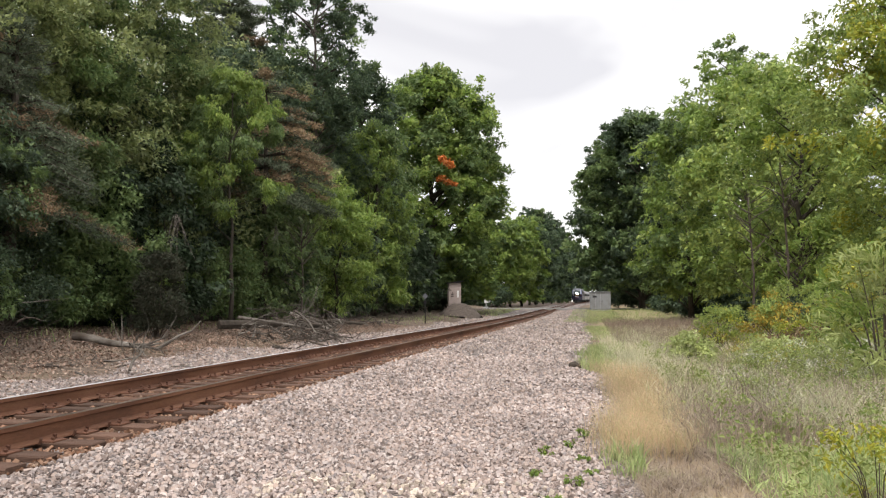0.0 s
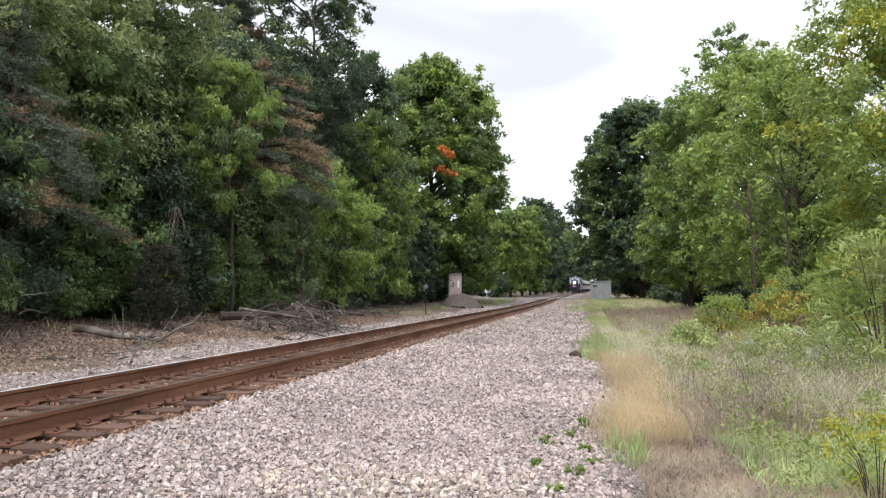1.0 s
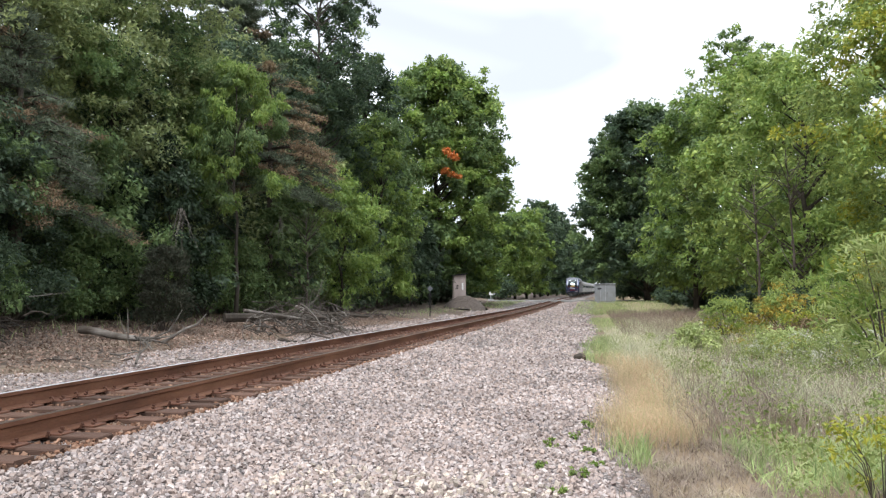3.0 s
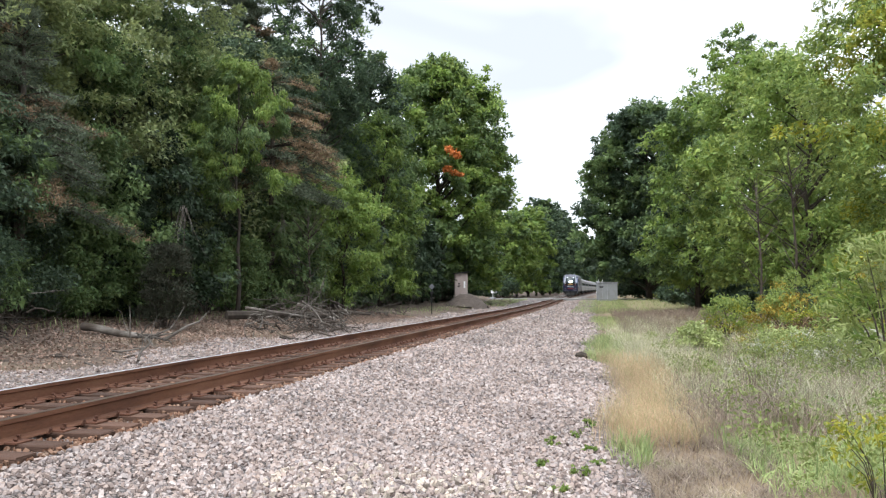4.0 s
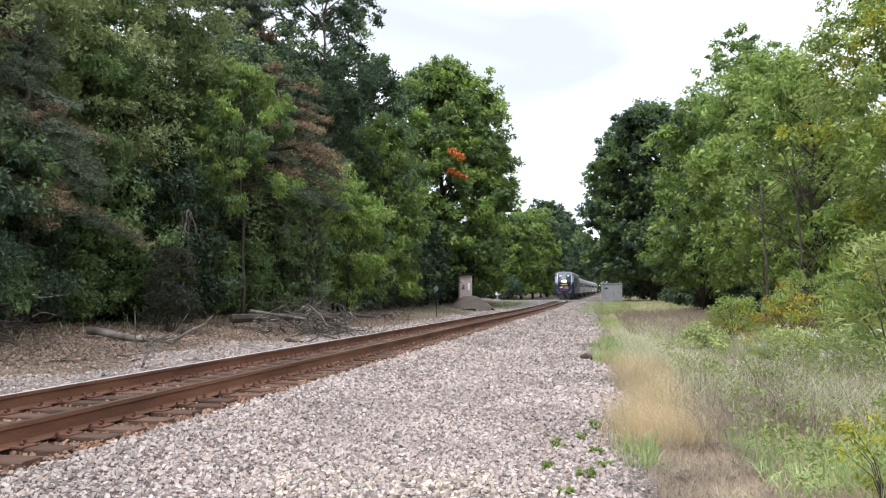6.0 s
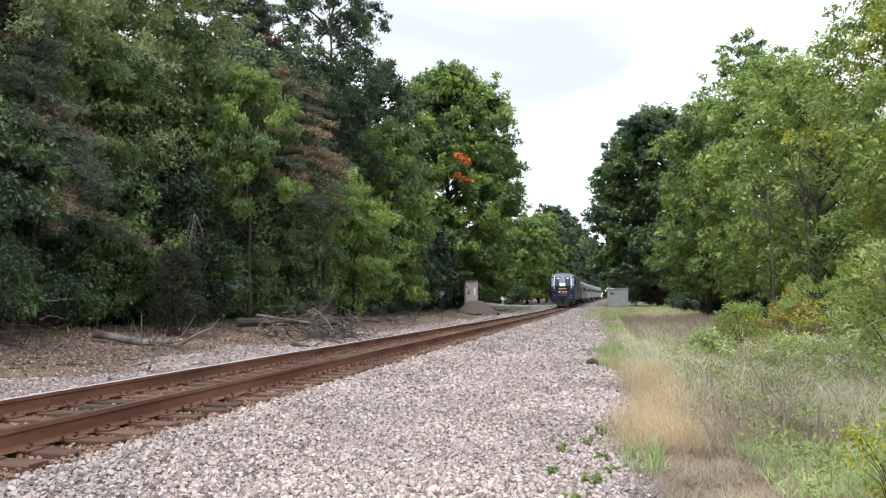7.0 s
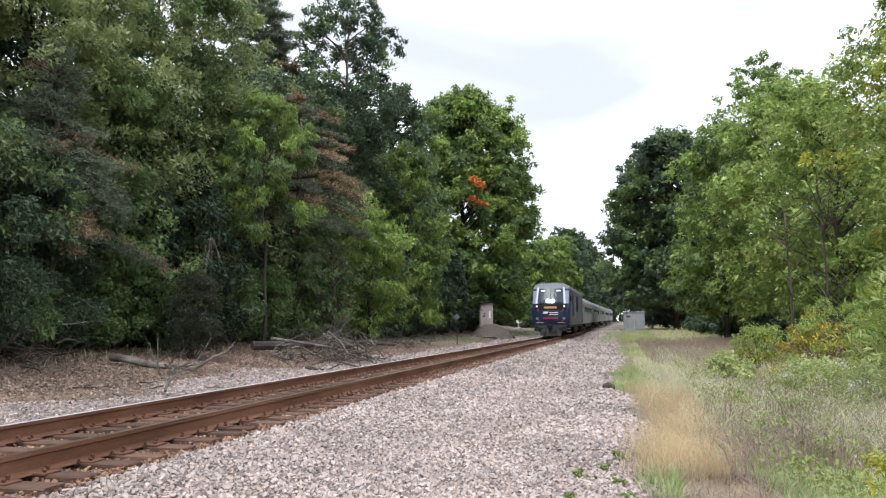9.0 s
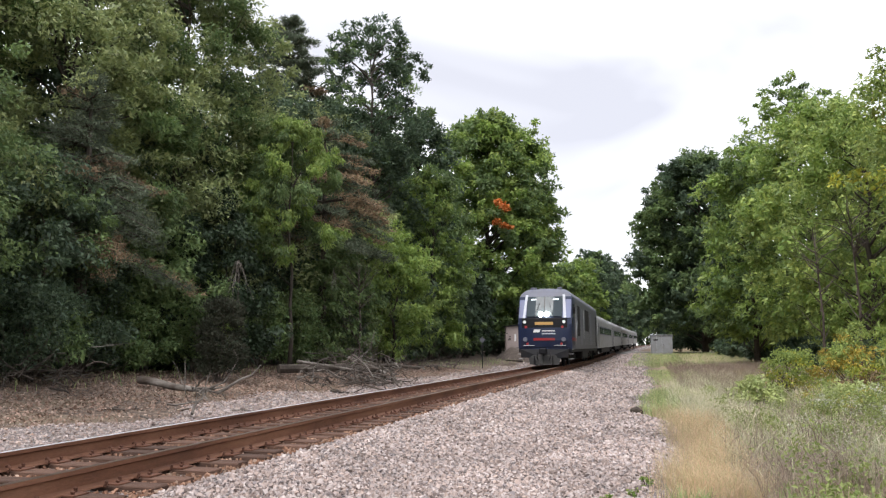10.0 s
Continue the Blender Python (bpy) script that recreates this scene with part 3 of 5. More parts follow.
def gravel_material():
    """Stone-sized cells, each with its own tone, dark joints and relief."""
    m, n, l, b = mat_base("ballast_gravel")
    co, vo, ve, bp, hs, no = (n.new("ShaderNode" + k) for k in ("TexCoord", "TexVoronoi", "TexVoronoi", "Bump", "HueSaturation", "TexNoise"))
    ve.feature = "DISTANCE_TO_EDGE"
    for v in (vo, ve):
        v.inputs["Scale"].default_value = 19.0
        l.new(co.outputs["Object"], v.inputs["Vector"])
    k = len(BALLAST)
    r = ramp_node(n, [(i / (k - 1), c) for i, c in enumerate(BALLAST)])
    l.new(vo.outputs["Color"], r.inputs["Fac"])
    e = ramp_node(n, [(0.0, (0.10, 0.10, 0.10)), (0.17, (1, 1, 1))])
    l.new(ve.outputs["Distance"], e.inputs["Fac"])
    mx = n.new("ShaderNodeMixRGB")
    mx.blend_type, mx.inputs[0].default_value = "MULTIPLY", 1.0
    l.new(r.outputs["Color"], mx.inputs[1])
    l.new(e.outputs["Color"], mx.inputs[2])
    no.inputs["Scale"].default_value, no.inputs["Detail"].default_value = 3.0, 9
    l.new(co.outputs["Object"], no.inputs["Vector"])
    mr = n.new("ShaderNodeMapRange")
    mr.inputs["From Min"].default_value, mr.inputs["From Max"].default_value = 0.3, 0.7
    mr.inputs["To Min"].default_value, mr.inputs["To Max"].default_value = 0.48, 1.1
    l.new(no.outputs["Fac"], mr.inputs["Value"])
    l.new(mr.outputs["Result"], hs.inputs["Value"])
    l.new(mx.outputs["Color"], hs.inputs["Color"])
    l.new(hs.outputs["Color"], b.inputs["Base Color"])
    bp.inputs["Strength"].default_value, bp.inputs["Distance"].default_value = 1.0, 0.04
    l.new(ve.outputs["Distance"], bp.inputs["Height"])
    l.new(bp.outputs["Normal"], b.inputs["Normal"])
    b.inputs["Roughness"].default_value = 0.9
    return m


bed = tagged(new("ballast_bed", grid_mesh("ballast_bed", steps((-12, -7, 0.25), (-7, -4, 0.25), (-4, 1.0, 0.12)), steps((-30, 2, 2), (2, 30, 0.25), (30, 111, 1.0)), bed_z,
             gravel_material())),
             "pinkish tan crushed-stone ballast beside the track", "ballast", kind="structure")
bed_far = tagged(new("ballast_bed", grid_mesh("ballast_bed_far", steps((-3.6, 3.6, 0.4)), steps((119.8, 400, 4)), lambda X, Y: land(X - 5.6 + bend(Y), Y) + 0.012 * (np.abs(X) < 3.3), bed.data.materials[0])),
                 "crushed-stone ballast under the track beyond the crossing", "ballast", kind="structure")
for i, v in enumerate(bed_far.data.vertices):
    v.co.x += -5.6 + float(bend(v.co.y))

# road over the crossing
b = Buf()
rx = list(np.arange(-70, 71, 2.0))
for i, x in enumerate(rx):
    zr = float(rise(ROAD_Y)) - 0.012 + 0.002 * max(0, abs(x + 5.3) - 6)
    yc = ROAD_Y + 0.06 * x
    b.add([(x, yc - 3.4, zr - 0.3), (x, yc - 3.4, zr), (x, yc + 3.4, zr + 0.02), (x, yc + 3.4, zr - 0.3)], [])
    if i:
        o = 4 * (i - 1)
        b.f += [(o + k, o + k + 1, o + k + 5, o + k + 4) for k in range(3)]
tagged(new("road", b.mesh("road", M_ROAD)), "pale worn asphalt road over the level crossing", "road", kind="structure")

# ---- the track: rails, ties, plates, spikes, anchors ----
track = thing("railway_track", pose(0, 0, 0), "single railway track with rusty rails on weathered wooden ties", "railway track", kind="structure")
TRACK_X, HALF = -5.605, 0.755
RAIL = [(-0.037, 0.0), (0.037, 0.0), (0.037, -0.038), (0.010, -0.052), (0.009, -0.15), (0.070, -0.172), (0.075, -0.186), (-0.075, -0.186), (-0.070, -0.172), (-0.009, -0.15), (-0.010, -0.052), (-0.037, -0.038)]


def rail_mesh(side):
    bb = Buf()
    ys = steps((-30, 60, 3), (60, 400, 6))
    for y in ys:
        c = TRACK_X + side * HALF + float(bend(y))
        bb.v += [(c + px, y, float(rise(y)) + pz) for px, pz in RAIL]
    k = len(RAIL)
    for i in range(len(ys) - 1):
        for j in range(k):
            bb.f.append((i * k + j, i * k + (j + 1) % k, (i + 1) * k + (j + 1) % k, (i + 1) * k + j))
    me = bb.mesh("rail", M_RAIL)
    me.materials.append(M_RAILTOP if side > 0 else M_RAILSHEEN)
    for i, p in enumerate(me.polygons):
        p.material_index = 1 if i % k == 0 else 0
    return me


for s in (-1, 1):
    part("rail", rail_mesh(s), None, track, "rusty steel rail with a worn head, the far one pale with painted sheen")
rng = np.random.default_rng(5)
tie_meshes = []
for k in range(5):
    tb = Buf().box(-1.3, 1.3, -0.112, 0.112, -0.178, 0.0, 0.012)
    tb.v = [(p[0] + rng.normal() * 0.008, p[1] + rng.normal() * 0.006, p[2] + rng.normal() * 0.004) for p in tb.v]
    tie_meshes.append(tb.mesh("tie", M_TIE))
plate_me = Buf().box(-0.19, 0.19, -0.095, 0.095, -0.006, 0.016, 0.004).mesh("tie_plate", M_RUST)
spike_b = Buf().box(-0.012, 0.012, -0.008, 0.008, -0.01, 0.036).box(-0.022, 0.014, -0.013, 0.013, 0.036, 0.052, 0.004)
spike_me = spike_b.mesh("spike", M_RUST)
anchor_b = Buf().tube([(-0.10, 0, 0.045), (-0.085, 0, 0.0), (0.0, 0, -0.012), (0.09, 0, 0.0), (0.115, 0, 0.035), (0.09, 0, 0.06), (0.06, 0, 0.05)], [0.014] * 7, 6)
anchor_me = anchor_b.mesh("rail_anchor", M_RUST)
for i in range(258):
    y = -12.7 + 0.497 * i + rng.normal() * 0.03
    if abs(y - ROAD_Y - 0.06 * TRACK_X) < 3.6:
        continue
    c, z = TRACK_X + float(bend(y)), float(rise(y)) - 0.188
    part("tie", tie_meshes[i % 5], None, track, m=pose(c + rng.normal() * 0.03, y, z, 0, 0, rng.normal() * 0.9))
    if y < 62:
        for s in (-1, 1):
            part("tie_plate", plate_me, None, track, m=pose(c + s * HALF, y, z, 0, 0, 0))
            if y < 38:
                for q in (-1, 1):
                    part("spike", spike_me, None, track, m=pose(c + s * HALF + q * 0.088, y + q * 0.05, z + 0.004, 0, 0, 0 if q > 0 else 180))
                    part("spike", spike_me, None, track, m=pose(c + s * HALF + q * 0.145, y - q * 0.05, z + 0.002 - 0.012, 0, 0, 0 if q > 0 else 180))
            if y < 45 and i % 4 != 1:
                part("rail_anchor", anchor_me, None, track, m=pose(c + s * HALF, y - 0.145, z + 0.002, 0, 0, 0 if s < 0 else 180))


# ---- woods on the far side of the track ----
def woods():
    D, Mi, Br, Ol, Ye = LEAF_DARK, LEAF_MID, LEAF_BRIGHT, LEAF_OLIVE, LEAF_YELLOW
    Po = LEAF_PALE_OLIVE
    dark = "dense dark green broadleaf tree with low foliage"
    # edge of the wood, foliage down to the ground
    edge = [(-20.5, 12, 15, 4.2, Po, D, 1.3), (-21.5, 17.5, 19, 4.4, Po, Mi, 1.9), (-20.5, 23, 18, 4.4, Po, Mi, 2.8), (-19.9, 29, 20.5, 4.5, Po, Mi, 2.9), (-20.5, 34, 14, 4.2, D, Po, 2.8),
            (-20, 39.5, 14.5, 4.2, D, Po, 2.8), (-20, 46, 16, 4.4, D, Po, 3.2), (-20.5, 53, 17, 4.4, D, Mi, 3.2), (-20.5, 60, 15, 3.8, Mi, D, 2.8), (-20, 67, 15, 3.8, D, Mi, 2.8)]
    for x, y, h, r, lf, ac, cv in edge:
        tree("broadleaf_tree", x, y, h, r, 0.5, lf, "tall olive green tree with fine drooping foliage" if lf is Po else dark, n=420, cover=cv, accent=ac, accent_share=0.35, limbs=34, width=0.48, group="wood edge")
    # behind
    for i, (x, y, h) in enumerate([(-25.5, 19, 21), (-25, 27.5, 21), (-28, 14, 20), (-29, 23, 22), (-28, 32, 18), (-29, 41, 15), (-28, 50, 13), (-29, 59, 13), (-27, 69, 14), (-28, 79, 15)]):
        tree("broadleaf_tree", x, y, h, 5.2, 1.0, D, "tall dark broadleaf tree deep in the wood", n=180, cover=2.0, fine=0.009, r0=0.3, group="wood behind")
    # crowns against the sky: a dark pine and a tree with an open, branching head
    pine(-23.0, 45.5, 22.2, 4.4, 8.0, "tall dark pine with a ragged top", brown=0.12, needle=0.3, tiers=24, per_tier=9, low_brown=True, taper=0.45)
    tree("broadleaf_tree", -18.6, 50, 23.6, 5.4, 9.5, D, "tall tree with an open branching crown and fine leaves", kind="vase", n=520, cover=2.0, fine=0.0050, reach=1.0, r0=0.26, limbs=60, accent=LEAF_MID, accent_share=0.2, droop=-0.3)
    tree("broadleaf_tree", -22, 58, 20, 4.4, 5, D, "tall dark tree with an uneven crown", kind="column", n=260, cover=2.2, r0=0.3, limbs=40)
    tree("broadleaf_tree", -19.8, 66, 22, 3.7, 2, D, "tall dark tree with an uneven crown", kind="column", n=330, cover=2.6, r0=0.3, limbs=44, accent=Mi, accent_share=0.3)
    for k in range(5):
        shrub("bush", -21.5 + k * 1.5, 88 + 3 * (k % 3), 3.4, 2.2, D, "dark undergrowth beneath the maple", n=50, per=44, size=0.3, spread=0.7, group="undergrowth")
    pine(-17.4, 20.4, 9.4, 3.3, 3.4, "grey-green pine with reddish dead boughs", brown=0.16, needle=0.15, low_brown=True, sag=0.22)
    pine(-16.4, 36.8, 12.6, 4.0, 6.2, "pine with long layered tan and brown boughs", brown=0.45, needle=0.19, tiers=9, per_tier=8, sag=0.2, taper=0.4)
    tree("locust_tree", -15.1, 30.6, 10.7, 2.5, 4.6, Mi, "bright green tree with drooping leafy sprays", kind="round", n=210, cover=3.4, width=0.32, droop=1.3, reach=0.7, r0=0.1, limbs=14, accent=Br, accent_share=0.5)
    tree("sumac_tree", -14.5, 43, 7.4, 2.3, 0.6, Br, "bright green small tree at the wood's edge", n=190, cover=3.4, width=0.36, droop=0.7, r0=0.1)
    tree("broadleaf_tree", -16.0, 56, 14.0, 3.3, 1.0, Mi, "mid-green tree with drooping foliage", n=320, cover=3.2, droop=0.7, width=0.4, accent=Br, accent_share=0.6)
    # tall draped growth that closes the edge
    # the last two take the shade under the maple in their leaf colour
    for i, (x, y, h, r, lf) in enumerate([(-17.2, 15, 6.5, 1.9, D), (-16.9, 18.3, 6.0, 1.9, D), (-17.0, 23.0, 6.0, 2.0, Mi), (-19.5, 29, 6.0, 1.8, D), (-15.8, 35.8, 5.0, 1.8, Mi), (-16.3, 39.2, 6.0, 2.0, Mi), (-16.4, 47, 7.0, 2.2, D), (-16.2, 51.5, 6.5, 2.1, D), (-16.0, 62, 7.5, 2.4, D), (-16.4, 68, 8.0, 2.6, LEAF_HOLLOW_SHADE), (-17.0, 74, 7.0, 2.6, LEAF_HOLLOW_SHADE)]):
        tree("understorey_tree", x, y, h, r, 0.3, lf, "small dense tree draped with vines at the wood's edge", kind="column", n=170, cover=3.2, r0=0.08, limbs=14, accent=None if lf is LEAF_HOLLOW_SHADE else Mi, accent_share=0.34, droop=0.7, group="understorey")
    # added trees whose near-black leaf colour paints the shaded hollow
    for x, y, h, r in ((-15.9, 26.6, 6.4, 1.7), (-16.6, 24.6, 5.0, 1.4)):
        tree("understorey_tree", x, y, h, r, 0.3, LEAF_HOLLOW_SHADE, "small tree at the wood's edge with the hollow's shade painted into its leaves", kind="column", n=120, cover=3.2, r0=0.07, limbs=10, droop=0.8, group="understorey")
    # low growth along the edge
    for i in range(22):
        y = 12 + i * 2.6
        x = -16.8 - 0.5 * math.sin(i * 2.3) + 0.01 * y
        sz = 0.0045 * math.hypot(x, y)
        shrub("bush", x, y, 2.2 + 1.6 * abs(math.sin(i * 1.7)), 1.5, Mi if i in (4, 5, 6, 7, 8, 9, 11, 13, 17) else D, "leafy undergrowth bush at the wood's edge", n=60, per=int(3.4 * 9 / (0.3 * sz * sz) / 60), size=sz, spread=0.5, accent=Br if i % 7 == 5 else None, group="undergrowth", chips=True)
    tree("broadleaf_tree", -15.1, 12.2, 7.8, 2.3, 2.2, LEAF_MID, "bright green tree with spreading leafy sprays", n=210, cover=2.6, droop=0.7, r0=0.14)
    maple = tree("maple_tree", -17.4, 85, 26.4, 9.0, 1.6, Br, "large rounded green maple with one orange patch", n=1500, cover=9.5, fine=0.0052, reach=1.8, r0=0.42, limbs=60, accent=Mi, accent_share=0.5, width=0.7)
    rg = np.random.default_rng(77)
    v, f = foliage(rg, np.array([(3.0, -8.6, 15.3), (3.4, -8.7, 14.9), (2.7, -8.6, 15.6), (3.8, -8.7, 14.6), (2.7, -8.7, 13.5), (3.4, -8.7, 13.0), (3.9, -8.7, 12.8), (2.6, -8.7, 13.3)]), 60, 0.5, 0.6, 0.34)
    part("orange_foliage", np_mesh("orange_foliage", v, f, LEAF_ORANGE), None, maple, "cluster of orange autumn leaves")
    # beyond the crossing
    far = [(-18, 101, 8, 3.0, Br), (-15.5, 130, 14, 4.5, Br), (-14, 138, 15, 4.6, Br), (-13, 150, 17, 4.8, Br), (-12.5, 164, 18, 5, D), (-12.5, 182, 22, 5.5, D), (-12, 204, 24, 6, D), (-11, 230, 24, 6, D),
           (-10, 262, 24, 7, D), (-8, 300, 24, 8, D), (5, 420, 24, 11, D), (-12, 420, 25, 11, D), (20, 400, 25, 11, D)]
    for x, y, h, r, lf in far:
        tree("roadside_tree", x, y, h, r, 1.0, lf, "green tree along the line beyond the crossing", n=320, cover=5.5, fine=0.0052, accent=Mi, accent_share=0.3, group="trees beyond the crossing")


def right_woods():
    D, Mi, Br, Ol, Ye = LEAF_DARK, LEAF_MID, LEAF_BRIGHT, LEAF_OLIVE, LEAF_YELLOW
    tree("broadleaf_tree", 7.4, 113, 27.2, 10.3, 3.0, Mi, "tall dark green tree behind the signal cabinet", n=1300, cover=9.0, fine=0.0054, reach=1.9, r0=0.4, limbs=60, accent=D, accent_share=0.55)
    for x, y, h, r in ((12, 124, 27, 6.5), (9, 145, 26, 6.5), (10, 175, 26, 7), (12, 210, 26, 7.5), (14, 255, 26, 8), (17, 300, 26, 9)):
        tree("broadleaf_tree", x, y, h, r, 1.5, D, "dark green tree along the line", n=260, cover=4.5, fine=0.006, group="trees beyond the crossing")
    tree("broadleaf_tree", 8.2, 66, 17.3, 4.4, 1.6, Br, "bright green feathery tree beside the meadow", n=480, cover=3.6, width=0.5, droop=0.5, accent=Mi, accent_share=0.3, limbs=40)
    tree("broadleaf_tree", 10.8, 55, 16.8, 4.4, 1.8, Br, "green tree with first yellow leaves", n=480, cover=3.6, width=0.5, droop=0.4, accent=Ol, accent_share=0.45, limbs=40)
    tree("broadleaf_tree", 13.2, 74, 25.6, 4.6, 8, Br, "tall tree with sparse open top", kind="round", n=190, cover=0.8, fine=0.0050, reach=1.0, r0=0.24, limbs=50, accent=Mi, accent_share=0.4)
    tree("broadleaf_tree", 10.8, 42.5, 13.4, 4.0, 2.0, Ol, "olive green tree with bare twigs and yellowing leaves", n=430, cover=3.0, width=0.5, droop=0.4, accent=Br, accent_share=0.4, limbs=60)
    tree("broadleaf_tree", 12.1, 31.5, 14.5, 3.7, 2.0, Ol, "yellowing tree beside the meadow", n=420, cover=3.0, width=0.5, droop=0.5, accent=Ye, accent_share=0.3, limbs=50)
    tree("broadleaf_tree", 13.5, 20, 13, 3.8, 0.8, Ol, "yellowing tree beside the meadow", n=200, cover=1.3, accent=Ye, accent_share=0.3)
    for i, (x, y) in enumerate([(19, 34), (20, 46), (19, 58), (18, 70), (19, 84), (17, 98), (14, 88), (20, 22)]):
        tree("broadleaf_tree", x, y, 14 + i % 3, 5, 1, Mi, "green tree behind the meadow's edge", n=140, cover=2.2, fine=0.007, group="wood behind")
    for k in range(7):
        shrub("bush", 4.2 + k * 2.6, 124 + 0.5 * k, 3.6, 2.6, D, "dark bush behind the road", n=40, per=40, size=0.5, spread=0.9, group="undergrowth")
        shrub("bush", -15.5 - k * 3.4, 124 + 0.7 * k, 3.4, 2.8, D, "dark bush behind the road", n=40, per=40, size=0.5, spread=0.9, group="undergrowth")
    # dark leaf colour stands in for the shade under the trees
    for i in range(15):
        y = 27 + i * 5.2
        shrub("bush", 9.4 + 0.012 * min(y, 60) - 0.02 * max(0, y - 60) + 0.6 * math.sin(i * 2.1), y + 2, 1.1 + 0.8 * abs(math.sin(i * 1.3)), 1.4, D, "bush along the wood's edge, its leaf colour dark for the shade under the trees", n=50, per=60, size=0.0045 * (y + 4), spread=0.5, accent=Ye if i % 5 == 4 else None, group="undergrowth", chips=True)


woods()
right_woods()


def distant_woods():
    rg = np.random.default_rng(9)
    spots = []
    for a, c, k, h in (((-46, -40), (-40, 230), 420, 15), ((34, -30), (32, 230), 380, 15), ((-90, 470), (110, 470), 520, 26), ((-60, -70), (60, -70), 200, 14), ((-40, 128), (-22, 135), 60, 14), ((22, 126), (60, 130), 90, 15)):
        s = rg.random(k)
        spots.append(np.stack([a[0] + (c[0] - a[0]) * s + rg.normal(size=k) * 3, a[1] + (c[1] - a[1]) * s + rg.normal(size=k) * 3, np.zeros(k)], axis=1))
        q = spots[-1]
        q[:, 2] = land(q[:, 0], q[:, 1]) + h * rg.random(k) * (0.75 + 0.25 * np.sin(s * 40))
    v, f = foliage(rg, np.concatenate(spots), 16, 2.6, 0.8, 1.8)
    tagged(new("distant_woods", np_mesh("distant_woods", v, f, LEAF_DARK)), "dark green woods closing the view all round", "woods", kind="stuff")


distant_woods()

# ---- things beside the line ----
def signal_cabinet(x, y):
    c = thing("signal_cabinet", pose(x, y, hgt(x, y) + 0.02, 0, 0, 3), "pale grey steel signal cabinet beside the crossing", "signal cabinet")
    part("body", Buf().box(-1.28, 1.28, -0.9, 0.9, 0.12, 2.35, 0.03), P_BOX, c)
    part("base", Buf().box(-1.2, 1.2, -0.85, 0.85, -0.1, 0.12), P_GALV, c)
    part("roof", Buf().box(-1.36, 1.36, -1.0, 1.0, 2.35, 2.44, 0.02), P_BOX, c, "overhanging steel roof")
    for k in (-0.64, 0.0, 0.64):
        part("seam", Buf().box(k - 0.015, k + 0.015, -0.915, -0.9, 0.15, 2.33), P_GALV, c)
    part("door", Buf().box(0.1, 0.95, -0.925, -0.905, 0.25, 2.2, 0.008), P_BOX, c)
    part("door_handle", Buf().box(0.18, 0.22, -0.96, -0.925, 1.1, 1.3, 0.008), P_BLACK, c)
    for k in (0, 1):
        part("vent", Buf().box(-1.0 + k * 0.0, -0.5, -0.925, -0.903, 1.7 + 0.12 * k, 1.78 + 0.12 * k), P_BLACK, c)
    return c


def crossing_signal(x, y, face, arm_side):
    c = thing("crossing_signal", pose(x, y, hgt(x, y), 0, 0, face), "level crossing signal mast with crossbuck and raised gate", "crossing signal", "crossing signals")
    part("mast", Buf().tube([(0, 0, -0.2), (0, 0, 4.3)], [0.075, 0.065], 10), P_GALV, c)
    part("foundation", Buf().box(-0.35, 0.35, -0.35, 0.35, -0.2, 0.18, 0.03), P_GALV, c)
    for a in (45, -45):
        bb = Buf().box(-0.6, 0.6, -0.11, -0.09, -0.11, 0.11, 0.006)
        part("crossbuck_blade", bb, P_WHITE, c, "white crossbuck blade", m=pose(0, 0, 3.75, 0, a, 0))
    for s in (-1, 1):
        part("light_backing", disc(s * 0.38, -0.08, 2.75, 0.26, 0.03), P_BLACK, c, "round black lamp backing")
        part("red_lamp", disc(s * 0.38, -0.12, 2.75, 0.11, 0.05), P_RED, c)
    part("crossarm", Buf().box(-0.4, 0.4, -0.06, 0.0, 2.7, 2.8, 0.01), P_BLACK, c)
    part("gate_motor", Buf().box(-0.25, 0.25, -0.1, 0.45, 0.75, 1.45, 0.04), P_WHITE, c, "white gate motor box")
    for k in range(10):
        z = 1.4 + k * 0.42
        part("gate_arm", Buf().box(arm_side * 0.42 - 0.05, arm_side * 0.42 + 0.05, 0.2, 0.24, z, z + 0.42), P_RED if k % 2 else P_WHITE, c)
    part("counterweight", Buf().box(arm_side * 0.42 - 0.12, arm_side * 0.42 + 0.12, 0.12, 0.32, 0.8, 1.4, 0.02), P_GALV, c)
    return c


